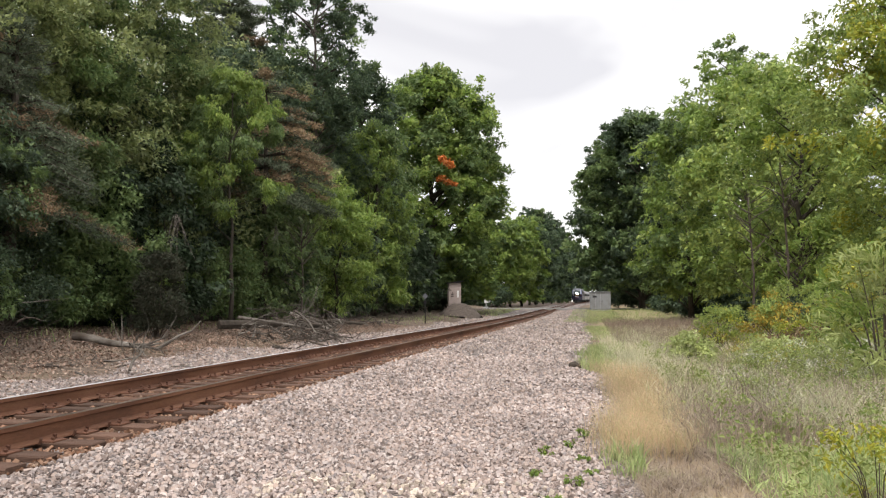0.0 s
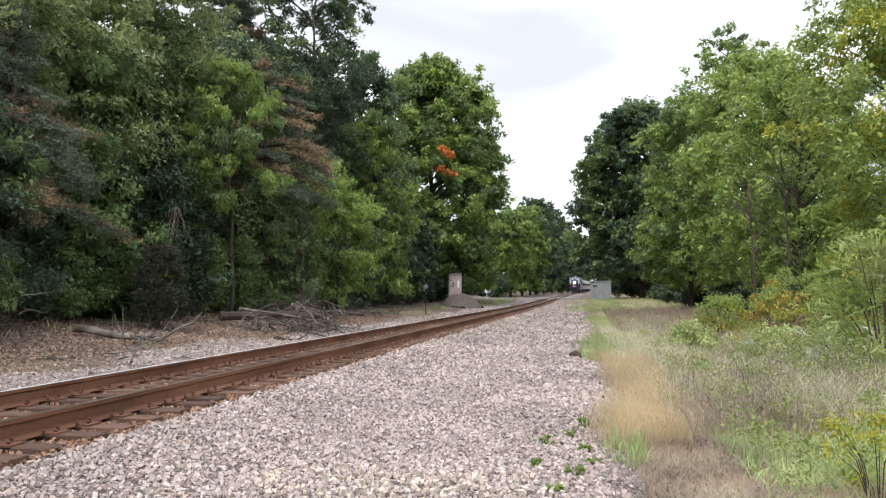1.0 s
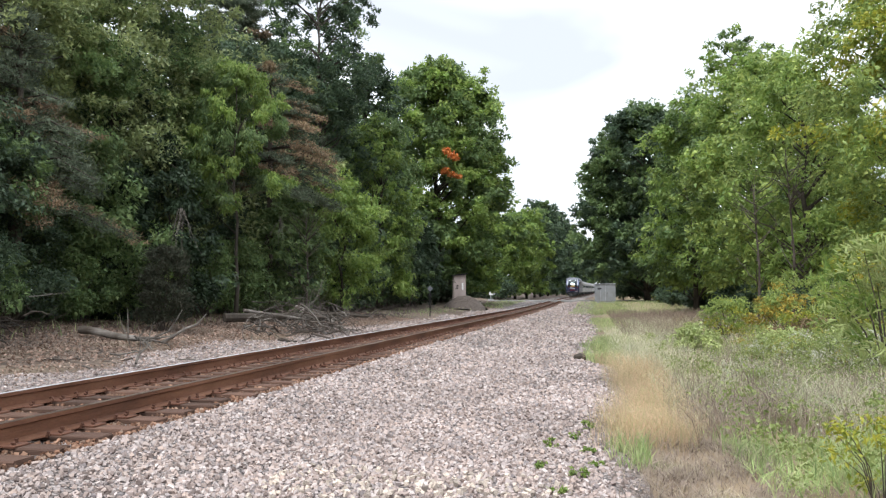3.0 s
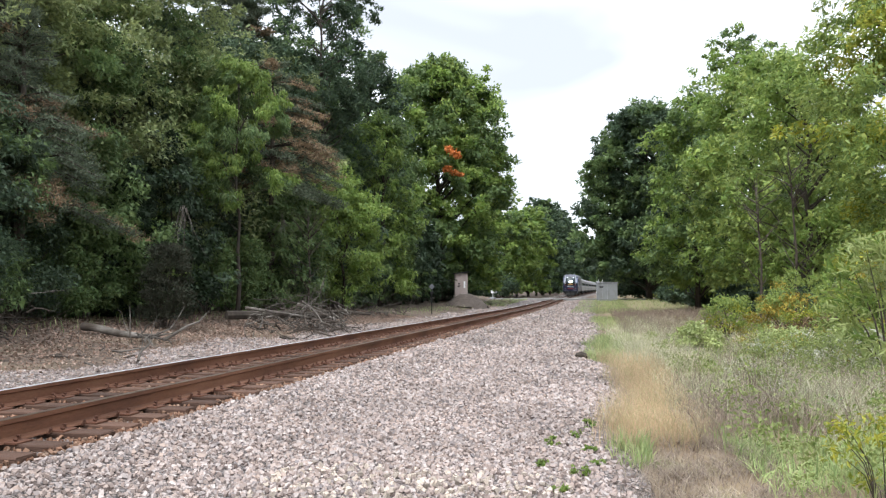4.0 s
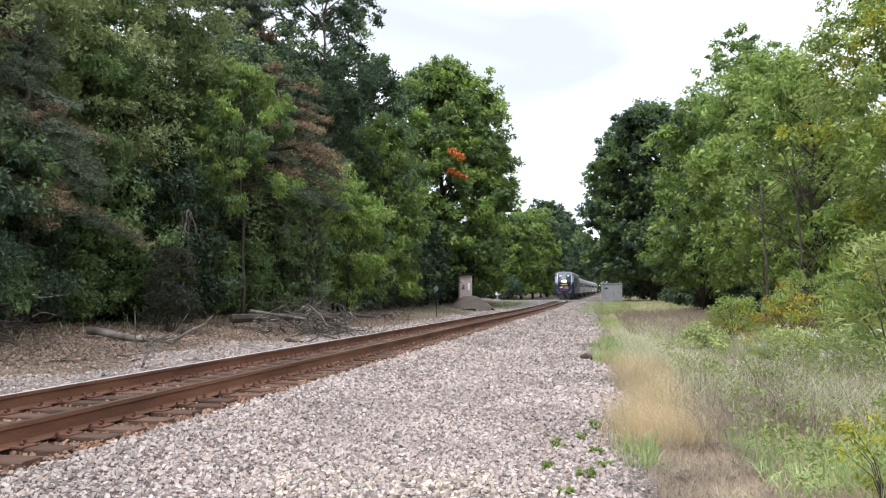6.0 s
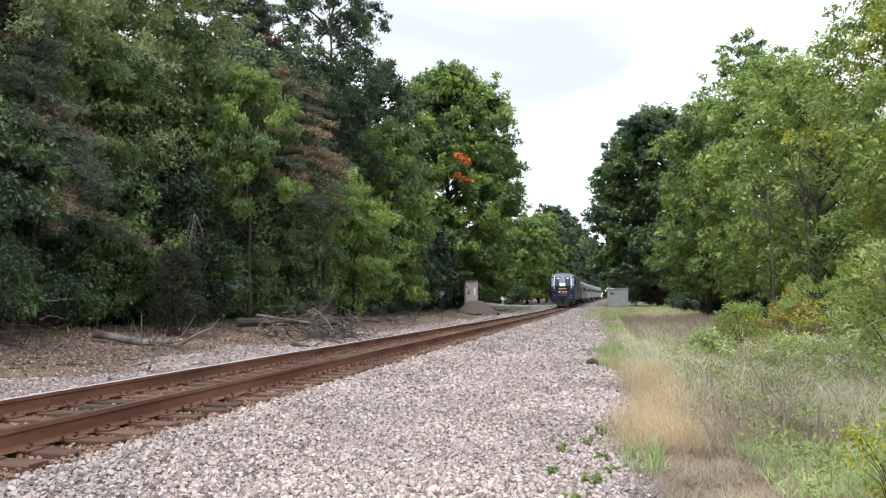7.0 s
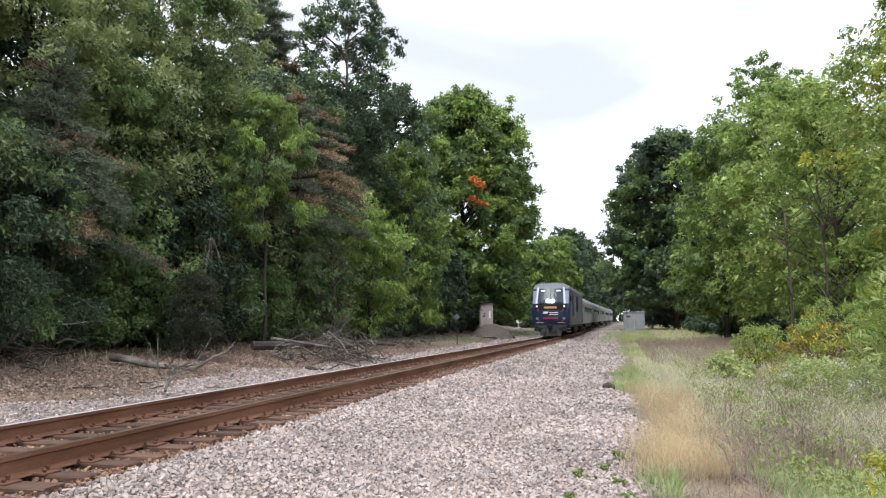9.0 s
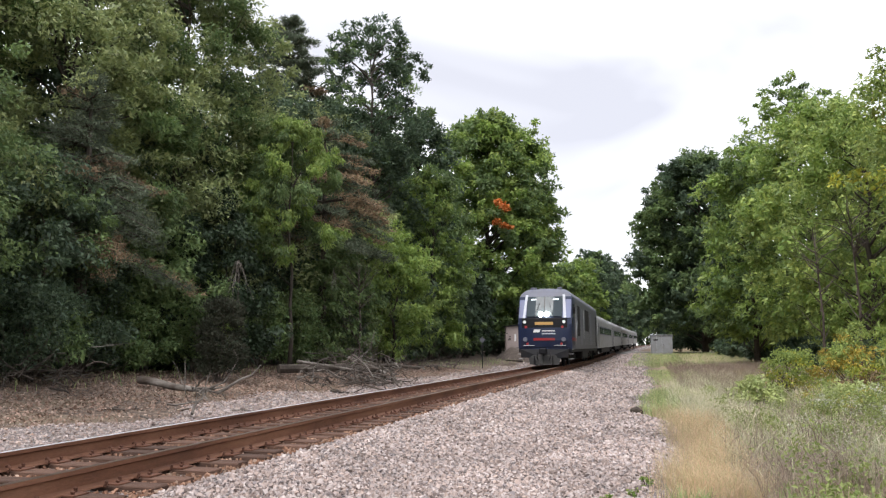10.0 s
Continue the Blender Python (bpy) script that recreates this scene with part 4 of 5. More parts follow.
def shed(x, y):
    c = thing("trackside_shed", pose(x, y, hgt(x, y), 0, 0, 14), "small faded pinkish shed with a dark roof", "shed")
    w, d, h = 0.62, 0.9, 3.1
    part("wall", Buf().box(-w, w, -d, d, -0.1, h, 0.01), P_SHED, c)
    for k in range(7):
        part("siding_board", Buf().box(-w + 0.01 + k * 0.178, -w + 0.165 + k * 0.178, -d - 0.02, -d, 0.0, h - 0.02), P_SHED, c)
    bb = Buf()
    bb.add([(-w - 0.15, -d - 0.2, h - 0.08), (w + 0.15, -d - 0.2, h + 0.1), (w + 0.15, d + 0.2, h + 0.1), (-w - 0.15, d + 0.2, h - 0.08),
            (-w - 0.15, -d - 0.2, h + 0.02), (w + 0.15, -d - 0.2, h + 0.2), (w + 0.15, d + 0.2, h + 0.2), (-w - 0.15, d + 0.2, h + 0.02)],
           [(0, 3, 2, 1), (4, 5, 6, 7), (0, 1, 5, 4), (1, 2, 6, 5), (2, 3, 7, 6), (3, 0, 4, 7)])
    part("roof", bb, P_BLACK, c, "dark sloping roof")
    part("window", Buf().box(0.22, 0.38, -d - 0.035, -d - 0.02, 1.6, 2.3), P_WHITE, c, "narrow pale window")
    for k in range(3):
        part("marking", Buf().box(-0.42 + 0.05 * k, -0.14, -d - 0.03, -d - 0.02, 1.7 + 0.16 * k, 1.78 + 0.16 * k), P_BLACK, c, "dark unreadable marking")
    return c


def marker_post(x, y):
    c = thing("trackside_marker", pose(x, y, hgt(x, y), 0, 0, 6), "small weathered diamond sign on a thin steel post", "sign")
    part("post", Buf().box(-0.03, 0.03, -0.02, 0.02, -0.2, 2.05), P_BLACK, c)
    part("sign_plate", Buf().box(-0.15, 0.15, -0.035, -0.022, -0.15, 0.15, 0.004), P_GREY, c, "dull grey diamond plate", m=pose(0, 0, 1.86, 0, 45, 0))
    part("sign_plate", Buf().box(-0.10, 0.10, -0.035, -0.022, 1.35, 1.55, 0.004), P_BLACK, c)
    return c


def stone_heap(x, y, rx, ry, h):
    rg = np.random.default_rng(31)
    xs, ys = np.linspace(-rx, rx, 34), np.linspace(-ry, ry, 34)

    def zf(X, Y):
        q = np.sqrt((X / rx) ** 2 + (Y / ry) ** 2)
        return h * (1.1 - np.sqrt(0.01 + np.clip(q, 0, 1.2) ** 2)) * (1 - 0.25 * np.exp(-(q / 0.3) ** 2)) + 0.05 * np.sin(X * 5 + 1) * np.sin(Y * 4) - 0.05
    c = thing("spoil_mound", pose(x, y, hgt(x, y)), "heap of dark brownish gravel", "spoil mound",
              data=grid_mesh("gravel_heap", xs, ys, lambda X, Y: np.clip(zf(X, Y), -0.15, 9), surface("dark_gravel", [(0.04, 0.03, 0.025), (0.085, 0.068, 0.058), (0.13, 0.105, 0.09)], scale=9, rough=0.95, bump=1.0, fine=30)))
    return c


signal_cabinet(1.35, 101.5)
crossing_signal(-14.7, 110.5, -8, 1)
shed(-13.5, 77.0)
marker_post(-11.05, 51.5)
stone_heap(-12.05, 71.5, 2.1, 2.1, 1.75)


def fallen_log():
    rg = np.random.default_rng(3)
    x0, y0, x1, y1 = -14.05, 19.1, -11.7, 18.7
    c = thing("fallen_log", pose(0, 0, 0), "grey weathered fallen log with bare broken branches", "log")
    pts = []
    for i in range(9):
        s = i / 8
        x, y = x0 + (x1 - x0) * s, y0 + (y1 - y0) * s + 0.10 * math.sin(s * 5)
        pts.append((x, y, hgt(x, y) + 0.10 + 0.08 * (1 - s) ** 2 + 0.02 * math.sin(s * 9)))
    part("log_trunk", Buf().tube(pts, [0.118, 0.112, 0.105, 0.10, 0.095, 0.09, 0.08, 0.065, 0.045], 10), M_DEADWOOD, c, smooth=True)
    e = Vector(pts[-2])
    for d, ln, r in (((0.9, -0.2, 0.05), 1.5, 0.05), ((0.8, -0.6, 0.0), 1.4, 0.045), ((0.7, 0.4, 0.1), 1.2, 0.05), ((0.85, -0.35, 0.25), 1.0, 0.03), ((0.2, -0.8, 0.1), 0.6, 0.035), ((0.95, -0.1, 0.02), 1.9, 0.045), ((0.9, 0.15, 0.12), 1.6, 0.04), ((0.9, -0.5, 0.1), 1.7, 0.04), ((0.8, 0.0, 0.3), 0.9, 0.03)):
        bb = Buf()
        branchy(rg, bb, e, d, ln, r, 1, 2, 1.0)
        part("branch", bb, M_DEADWOOD if rg.random() < 0.3 else M_SNAG, c)
    # one pale branch stands up at a slant
    x, y = -11.0, 19.0
    z = hgt(x, y)
    part("branch", Buf().tube([(x - 0.5, y, z + 0.1), (x - 0.2, y, z + 0.25), (x + 0.15, y + 0.05, z + 0.48), (x + 0.5, y + 0.05, z + 0.6), (x + 0.8, y, z + 0.88)], [0.045, 0.04, 0.032, 0.026, 0.01], 6), M_DEADWOOD, c, "pale slanting bare branch")
    part("branch", Buf().tube([(x + 0.15, y + 0.05, z + 0.48), (x + 0.12, y - 0.1, z + 0.62)], [0.02, 0.006], 5), M_DEADWOOD, c)


def brush_pile(name, cx, cy, lx, ly, n, big, label, seed, up=0.25, mats=(M_SNAG, M_TWIG, M_TWIG)):
    rg = np.random.default_rng(seed)
    c = thing(name, pose(0, 0, 0), label, "brush pile")
    for i in range(n):
        x, y = cx + rg.normal() * lx * 0.45, cy + rg.normal() * ly * 0.45
        z = hgt(x, y) + 0.03 + abs(rg.normal()) * up
        bb = Buf()
        a = rg.normal() * 0.9 + (0 if rg.random() < 0.7 else 1.5)
        branchy(rg, bb, (x, y, z), (math.cos(a) * (1 if rg.random() < 0.5 else -1), math.sin(a), rg.normal() * 0.3), 0.6 + rg.random() * big, 0.013 + 0.032 * rg.random() ** 2, 1, 3, 1.1)
        part("branch", bb, mats[i % len(mats)], c)
    return c


fallen_log()
pile = brush_pile("brush_pile", -10.7, 27.6, 1.8, 3.8, 170, 1.5, "heap of grey and brown broken branches beside the track", 11, up=0.38, mats=(M_SNAG, M_TWIG, M_BARK, M_SNAG, M_TWIG, M_DEADWOOD))
for p0, p1, r in (((-13.5, 26.5, 0.35), (-10.2, 30.2, 0.5), 0.17), ((-12.3, 25.6, 0.75), (-9.6, 29.0, 0.15), 0.06), ((-11.5, 28.5, 0.95), (-9.2, 28.2, 0.1), 0.05), ((-9.7, 28.6, 0.05), (-10.1, 28.8, 1.05), 0.045), ((-11.3, 30, 0.6), (-9.3, 31, 0.62), 0.09)):
    a, c_ = Vector(p0), Vector(p1)
    a.z += hgt(a.x, a.y)
    c_.z += hgt(c_.x, c_.y)
    m_ = a.lerp(c_, 0.5) + Vector((0.05, 0.08, 0.07))
    part("limb", Buf().tube([a, m_, c_], [r, r * 0.85, r * 0.6], 8), M_DEADWOOD if r in (0.06, 0.05) else M_BARK, pile, "thick broken limb")
brush_pile("brush_pile", -15.8, 17.0, 1.6, 2.4, 70, 1.1, "tangle of grey dead twigs at the wood's edge", 12, up=0.5, mats=(M_TWIG, M_TWIG, M_DEADWOOD, M_BARK))
brush_pile("brush_pile", -12.2, 43.5, 1.4, 4.2, 26, 1.6, "scattered dead branches on the bank", 13, up=0.25)
brush_pile("brush_pile", -10.8, 15.3, 2.0, 3.2, 12, 0.8, "thin sticks lying on the gravel", 14, up=0.02)
brush_pile("brush_pile", -14.2, 33.5, 1.2, 5.0, 26, 1.3, "dead twigs under the wood's edge", 15, up=0.4)


def cedar_bush():
    shrub("cedar_bush", -14.0, 23.2, 2.7, 0.8, islands("cedar_brown_green", [(0.035, 0.045, 0.028), (0.06, 0.055, 0.036), (0.04, 0.055, 0.032)], rough=0.7), "dark brownish cedar bush in front of the wood", n=130, per=80, size=0.12, width=0.3, droop=-0.4, spread=0.28)


def hanging_twigs(x, y, z, n, ln, seed):
    rg = np.random.default_rng(seed)
    c = thing("dead_vine", pose(x, y, z), "hanging dead grey vine twigs against the dark wood", "vine")
    for i in range(n):
        bb = Buf()
        branchy(rg, bb, (rg.normal() * 0.1, rg.normal() * 0.1, rg.normal() * 0.1), (rg.normal() * 0.35, rg.normal() * 0.2, -1), ln * (0.6 + 0.5 * rg.random()), 0.013, 1, 2, 0.35)
        part("twig", bb, M_DEADWOOD, c)


cedar_bush()
hanging_twigs(-14.4, 25.0, hgt(-14.4, 25) + 4.2, 9, 2.0, 41)
hanging_twigs(-14.5, 34.0, hgt(-14.5, 34) + 4.6, 7, 1.2, 42)

# meadow side bushes
for i, (x, y, h, r, lf, ac) in enumerate([(6.4, 21.5, 1.9, 1.0, LEAF_OLIVE, LEAF_YELLOW), (7.6, 24.5, 1.9, 1.2, LEAF_OLIVE, GOLD), (5.6, 24.5, 1.5, 1.0, LEAF_OLIVE, GOLD), (8.8, 25.5, 2.3, 1.3, LEAF_OLIVE, GOLD),
                                          (4.4, 27.5, 1.4, 0.9, LEAF_OLIVE, LEAF_YELLOW), (7.0, 28.5, 2.2, 1.4, LEAF_OLIVE, GOLD), (5.4, 17.5, 0.7, 0.7, LEAF_WILLOW, FLOWER), (4.2, 19.0, 0.6, 0.7, LEAF_WILLOW, None), (6.6, 15.5, 0.9, 0.8, LEAF_BRIGHT, LEAF_WILLOW)]):
    shrub("meadow_bush", x, y, h, r, lf, "weedy meadow bush with yellowing leaves" if ac else "low pale green weedy bush", n=46, per=64, size=0.11, width=0.4, spread=0.3, accent=ac, accent_share=0.25, group="meadow bushes")
for x, y, h, r in ((4.6, 16.2, 0.65, 0.8), (5.6, 16.8, 0.7, 0.9), (3.9, 17.6, 0.6, 0.7), (4.9, 18.6, 0.7, 0.9)):
    shrub("pale_bush", x, y, h, r, LEAF_SILVER, "low grey-green flowering weeds in the meadow", n=40, per=60, size=0.06, width=0.4, spread=0.24, accent=FLOWER, accent_share=0.25, group="pale weeds")
for x, y, h, r in ((5.6, 22.6, 0.95, 0.8), (6.7, 22.4, 0.9, 0.8)):
    shrub("withered_bush", x, y, h, r, NEEDLE_BROWN, "withered reddish-brown bush below the goldenrod", n=36, per=50, size=0.1, width=0.4, spread=0.28, accent=LEAF_YELLOW, accent_share=0.25, group="withered bushes")
shrub("pale_bush", 2.5, 20.4, 0.75, 0.55, LEAF_WILLOW, "low rounded pale green bush", n=36, per=60, size=0.1, spread=0.24)
shrub("willow_bush", 4.8, 14.0, 2.3, 0.95, LEAF_WILLOW, "leafy bush with narrow pale green leaves", n=64, per=34, size=0.2, width=0.17, droop=-0.5, spread=0.36, accent=LEAF_BRIGHT, accent_share=0.2, split=True)
shrub("sapling", 2.05, 6.2, 0.66, 0.42, LEAF_YELLOW, "small yellow-green sapling with feathery leaves", n=20, per=30, size=0.055, width=0.4, spread=0.12, split=True)
shrub("meadow_bush", 5.9, 12.0, 0.9, 0.8, LEAF_BRIGHT, "bright green leafy weeds", n=40, per=50, size=0.11, width=0.4, spread=0.3, accent=LEAF_SILVER, group="meadow bushes")
for i, (x, y) in enumerate([(-0.46, 6.9), (-0.45, 7.8), (-0.08, 7.6), (-0.15, 6.6), (0.0, 7.1), (-0.2, 8.2), (-0.3, 6.1), (-0.1, 9.0)]):
    shrub("weed", x, y, 0.06 + 0.04 * (i % 2), 0.08, LEAF_BRIGHT, "small green weed growing in the gravel", n=8, per=12, size=0.035, spread=0.03, group="gravel weeds")
tagged(new("earth_clod", Buf().tube([(-0.52, 18.6, -0.47), (-0.46, 18.6, -0.42), (-0.36, 18.62, -0.40), (-0.26, 18.6, -0.43), (-0.22, 18.6, -0.47)], [0.02, 0.07, 0.09, 0.07, 0.02], 8).mesh("earth_clod", M_BARK)), "dark clod lying at the gravel's edge", "clod")


def dead_tree(x, y, h, seed):
    """A bare standing tree of thin grey-brown twigs."""
    rg = np.random.default_rng(seed)
    t = thing("dead_tree", pose(x, y, hgt(x, y)), "bare grey-brown dead tree with fine twigs", "tree")
    part("trunk", Buf().tube([(0, 0, -0.2), (0.1, 0, h * 0.4), (-0.1, 0.1, h)], [0.07, 0.05, 0.012], 6), M_TWIG, t)
    for i in range(22):
        z = h * (0.25 + 0.7 * rg.random())
        a = rg.random() * 6.283
        bb = Buf()
        branchy(rg, bb, (0, 0, z), (math.cos(a), math.sin(a), 0.7), 1.2 + 1.2 * rg.random(), 0.028, 2, 3, 0.5, 0.3)
        part("branch", bb, M_TWIG, t)


dead_tree(8.2, 34.6, 7.6, 71)
dead_tree(7.4, 37.6, 6.8, 72)
dead_tree(-14.2, 36.5, 5.0, 73)

# ---- the train ----
def section(w, z0, z1, zt, wt, k=6):
    """A car body's outline from the right sill over the roof to the left sill."""
    right = [(w, z0), (w, z0 + (z1 - z0) * 0.5), (w, z1)]
    for i in range(1, k + 1):
        a = i / k * math.pi / 2
        right.append((wt + (w - wt) * math.cos(a), z1 + (zt - z1) * math.sin(a)))
    return right + [(-x, z) for x, z in reversed(right)]


def loco_front(z):
    """How far back the nose lies at height z."""
    return float(np.interp(z, [0.9, 1.4, 2.0, 2.6, 2.8, 3.9, 4.2, 4.4], [0.35, 0.22, 0.2, 0.28, 0.38, 0.95, 1.3, 1.75]))


def nose_patch(x0, x1, z0, z1, out=0.015, n=6, skew=0.0):
    """A patch that follows the nose."""
    bb = Buf()
    for j in range(n + 1):
        z = z0 + (z1 - z0) * j / n
        for i in range(n + 1):
            x = x0 + (x1 - x0) * i / n + skew * (j / n)
            bb.v.append((x, nose_y(x, z) - out, z))
    bb.f = [(j * (n + 1) + i, j * (n + 1) + i + 1, (j + 1) * (n + 1) + i + 1, (j + 1) * (n + 1) + i) for j in range(n) for i in range(n)]
    return bb


def nose_y(x, z):
    return loco_front(z) + 0.30 * (abs(x) / 1.48) ** 2.4


def wheelset_mesh(r=0.48):
    bb = Buf()
    for s in (-1, 1):
        bb.tube([(s * 0.70, 0, 0), (s * 0.83, 0, 0)], [r + 0.01, r], 20)
        bb.tube([(s * 0.83, 0, 0), (s * 0.86, 0, 0)], [r * 0.45, r * 0.35], 12)
        for k in range(3):
            a = k * 2.094
            bb.box(s * 0.845 - 0.012, s * 0.845 + 0.012, r * 0.7 * math.cos(a) - 0.05, r * 0.7 * math.cos(a) + 0.05, r * 0.7 * math.sin(a) - 0.05, r * 0.7 * math.sin(a) + 0.05)
    bb.tube([(-0.72, 0, 0), (0.72, 0, 0)], [0.09, 0.09], 10)
    return bb.mesh("wheelset", P_BLACK)


WHEELSET = wheelset_mesh()
TURNING = []


def truck(parent, y, base=2.6):
    bb = Buf()
    for s in (-1, 1):
        bb.box(s * 1.02 - 0.09, s * 1.02 + 0.09, -base / 2 - 0.45, base / 2 + 0.45, 0.50, 0.78, 0.03)
        for q in (-1, 1):
            bb.box(s * 1.05 - 0.14, s * 1.05 + 0.14, q * base / 2 - 0.2, q * base / 2 + 0.2, 0.34, 0.66, 0.04)
        bb.tube([(s * 1.08, -0.35, 0.4), (s * 1.08, -0.35, 0.85)], [0.11, 0.11], 8)
        bb.tube([(s * 1.08, 0.35, 0.4), (s * 1.08, 0.35, 0.85)], [0.11, 0.11], 8)
    bb.box(-1.0, 1.0, -0.3, 0.3, 0.45, 0.75)
    t = part("truck", bb, P_BLACK, parent, "black dusty wheel truck", m=pose(0, y, 0))
    for q in (-1, 1):
        TURNING.append((part("wheelset", WHEELSET, None, t, m=pose(0, q * base / 2, 0.48)), q * base / 2))
    return t


def side_panel(s, y0, y1, z0, z1, out=0.012, w=1.48):
    x = s * (w + out)
    return Buf().box(min(x, s * (w - 0.02)), max(x, s * (w - 0.02)), y0, y1, z0, z1, 0.006)


def locomotive():
    lo = thing("locomotive", pose(0, 0, 0), "navy and grey passenger diesel locomotive with lit headlights", "locomotive")
    sec = section(1.48, 0.95, 3.72, 4.32, 0.85)
    k = len(sec)
    bb = Buf()
    ys = [None, 2.6, 8.0, 14.0, 21.2]
    for y in ys:
        for x, z in sec:
            bb.v.append((x, nose_y(x, z) if y is None else y, z))
    for i in range(len(ys) - 1):
        for j in range(k - 1):
            bb.f.append((i * k + j, (i + 1) * k + j, (i + 1) * k + j + 1, i * k + j + 1))
    bb.f.append(tuple((len(ys) - 1) * k + j for j in range(k)))
    # the nose, strip by strip
    h = k // 2
    n = 8
    for j in range(h):
        x, z = sec[j]
        for i in range(n + 1):
            xx = x * (1 - 2 * i / n)
            bb.v.append((xx, nose_y(xx, z), z))
    o = len(ys) * k
    for j in range(h - 1):
        for i in range(n):
            bb.f.append((o + j * (n + 1) + i, o + j * (n + 1) + i + 1, o + (j + 1) * (n + 1) + i + 1, o + (j + 1) * (n + 1) + i))
    body = part("body", bb, P_GREY, lo, "grey ribbed body", smooth=False)
    body.data.materials.append(P_NAVY)
    body.data.materials.append(P_SLATE)
    for p in body.data.polygons:
        if p.center.y < 2.6 or len(p.vertices) > 6:
            p.material_index = 1
        if p.center.z > 3.8:
            p.material_index = 2
    part("nose_mask", nose_patch(-1.36, 1.36, 1.05, 2.62, 0.012, 8), P_NAVY, lo, "dark navy lower nose")
    part("black_band", nose_patch(-1.25, 1.25, 2.12, 2.66, 0.02, 8), P_BLACK, lo, "black band below the windscreen")
    ws = part("windscreen", nose_patch(-0.98, 0.98, 2.74, 3.86, 0.02, 8), P_WIND, lo, "broad tinted windscreen")
    part("windscreen_post", nose_patch(-0.02, 0.02, 2.74, 3.86, 0.035, 4), P_BLACK, ws)
    for s in (-1, 1):
        part("wiper", Buf().tube([(s * 0.5, nose_y(0.5, 2.8) - 0.06, 2.8), (s * 0.25, nose_y(0.3, 3.5) - 0.06, 3.5)], [0.012, 0.012], 5), P_BLACK, ws)
        part("nose_cheek", nose_patch(s * 1.0, s * 1.43, 2.66, 3.70, 0.012, 8, 0.0), P_CHEEK, lo, "lavender blue panel beside the windscreen")
        part("nose_stripe", nose_patch(s * 1.06, s * 1.2, 2.66, 3.98, 0.024, 8, -s * 0.10), P_SILVER, lo, "pale silver stripe beside the windscreen")
        part("ditch_light", disc(s * 1.08, nose_y(1.08, 2.44) - 0.02, 2.44, 0.085), G_DITCH, lo, "round ditch light")
        part("marker_light", disc(s * 1.0, nose_y(1.0, 2.16) - 0.02, 2.16, 0.075), P_RED, lo, "small red marker light")
        part("lower_light", disc(s * 1.05, nose_y(1.05, 1.5) - 0.02, 1.48, 0.12), P_SLATE, lo, "round lower lamp")
        part("headlight", disc(s * 0.17, nose_y(0.17, 2.86) - 0.03, 2.86, 0.13), G_HEAD, lo, "lit white headlight")
        part("number_board", nose_patch(s * 0.62 - 0.15, s * 0.62 + 0.15, 3.66, 3.74, 0.032, 2), G_BOARD, lo, "lit white number board")
        part("side_mirror", Buf().box(min(s * 1.5, s * 1.62), max(s * 1.5, s * 1.62), 1.15, 1.22, 2.9, 3.3, 0.02), P_BLACK, lo)
        part("cab_window", side_panel(s, 1.35, 1.95, 2.75, 3.45), P_GLASS, lo, "dark cab side window")
        part("pale_stripe", side_panel(s, 3.2, 3.32, 1.6, 3.5, 0.014), P_SILVER, lo, "pale upright stripe")
        part("pale_stripe", side_panel(s, 8.4, 8.55, 1.6, 3.4, 0.014), P_SILVER, lo)
        part("cab_door", side_panel(s, 2.15, 2.75, 1.2, 3.4), P_GREY, lo)
        part("red_stripe", side_panel(s, 0.75, 3.4, 1.42, 1.58, 0.016), P_RED, lo, "red stripe along the side")
        part("dark_grille", side_panel(s, 4.2, 5.6, 1.7, 3.5), P_BLACK, lo, "dark intake grille")
        part("dark_grille", side_panel(s, 9.6, 12.6, 2.1, 3.5), P_BLACK, lo, "dark intake grille")
        part("equipment_door", side_panel(s, 6.2, 7.4, 1.2, 3.4, 0.02), P_SLATE, lo)
        part("equipment_door", side_panel(s, 13.4, 15.0, 1.2, 3.4, 0.02), P_SLATE, lo)
        part("rear_door", side_panel(s, 19.4, 20.2, 1.1, 3.4, 0.02), P_BLACK, lo)
        part("handrail", Buf().tube([(s * 1.56, 2.05, 1.2), (s * 1.56, 2.05, 2.9)], [0.02, 0.02], 6), P_STEEL, lo)
        part("sill", Buf().box(min(s * 1.3, s * 1.46), max(s * 1.3, s * 1.46), 0.6, 21.0, 0.78, 0.96, 0.02), P_BLACK, lo)
        part("horn", Buf().tube([(s * 0.8, 2.0, 4.36), (s * 0.8, 1.6, 4.36)], [0.05, 0.1], 8).box(s * 0.8 - 0.05, s * 0.8 + 0.05, 1.9, 2.0, 4.2, 4.36), P_SLATE, lo)
    part("destination_display", nose_patch(-0.5, 0.5, 2.27, 2.43, 0.032, 4), G_AMBER, lo, "amber front display")
    part("red_panel", nose_patch(-0.58, 0.58, 1.42, 1.56, 0.024, 4), P_RED, lo, "red panel on the nose")
    # emblem and lettering as plain shapes
    part("emblem", nose_patch(-0.62, -0.26, 1.86, 2.02, 0.026, 3, 0.1), P_WHITE, lo, "white swept emblem")
    part("lettering", nose_patch(-0.1, 0.6, 1.91, 1.97, 0.026, 4), P_WHITE, lo, "bar of white lettering")
    part("lettering", nose_patch(-0.1, 0.62, 1.76, 1.82, 0.026, 4), P_SILVER, lo)
    part("roof_hatch", Buf().box(-0.45, 0.45, 1.9, 2.7, 4.28, 4.38, 0.03), P_SLATE, lo)
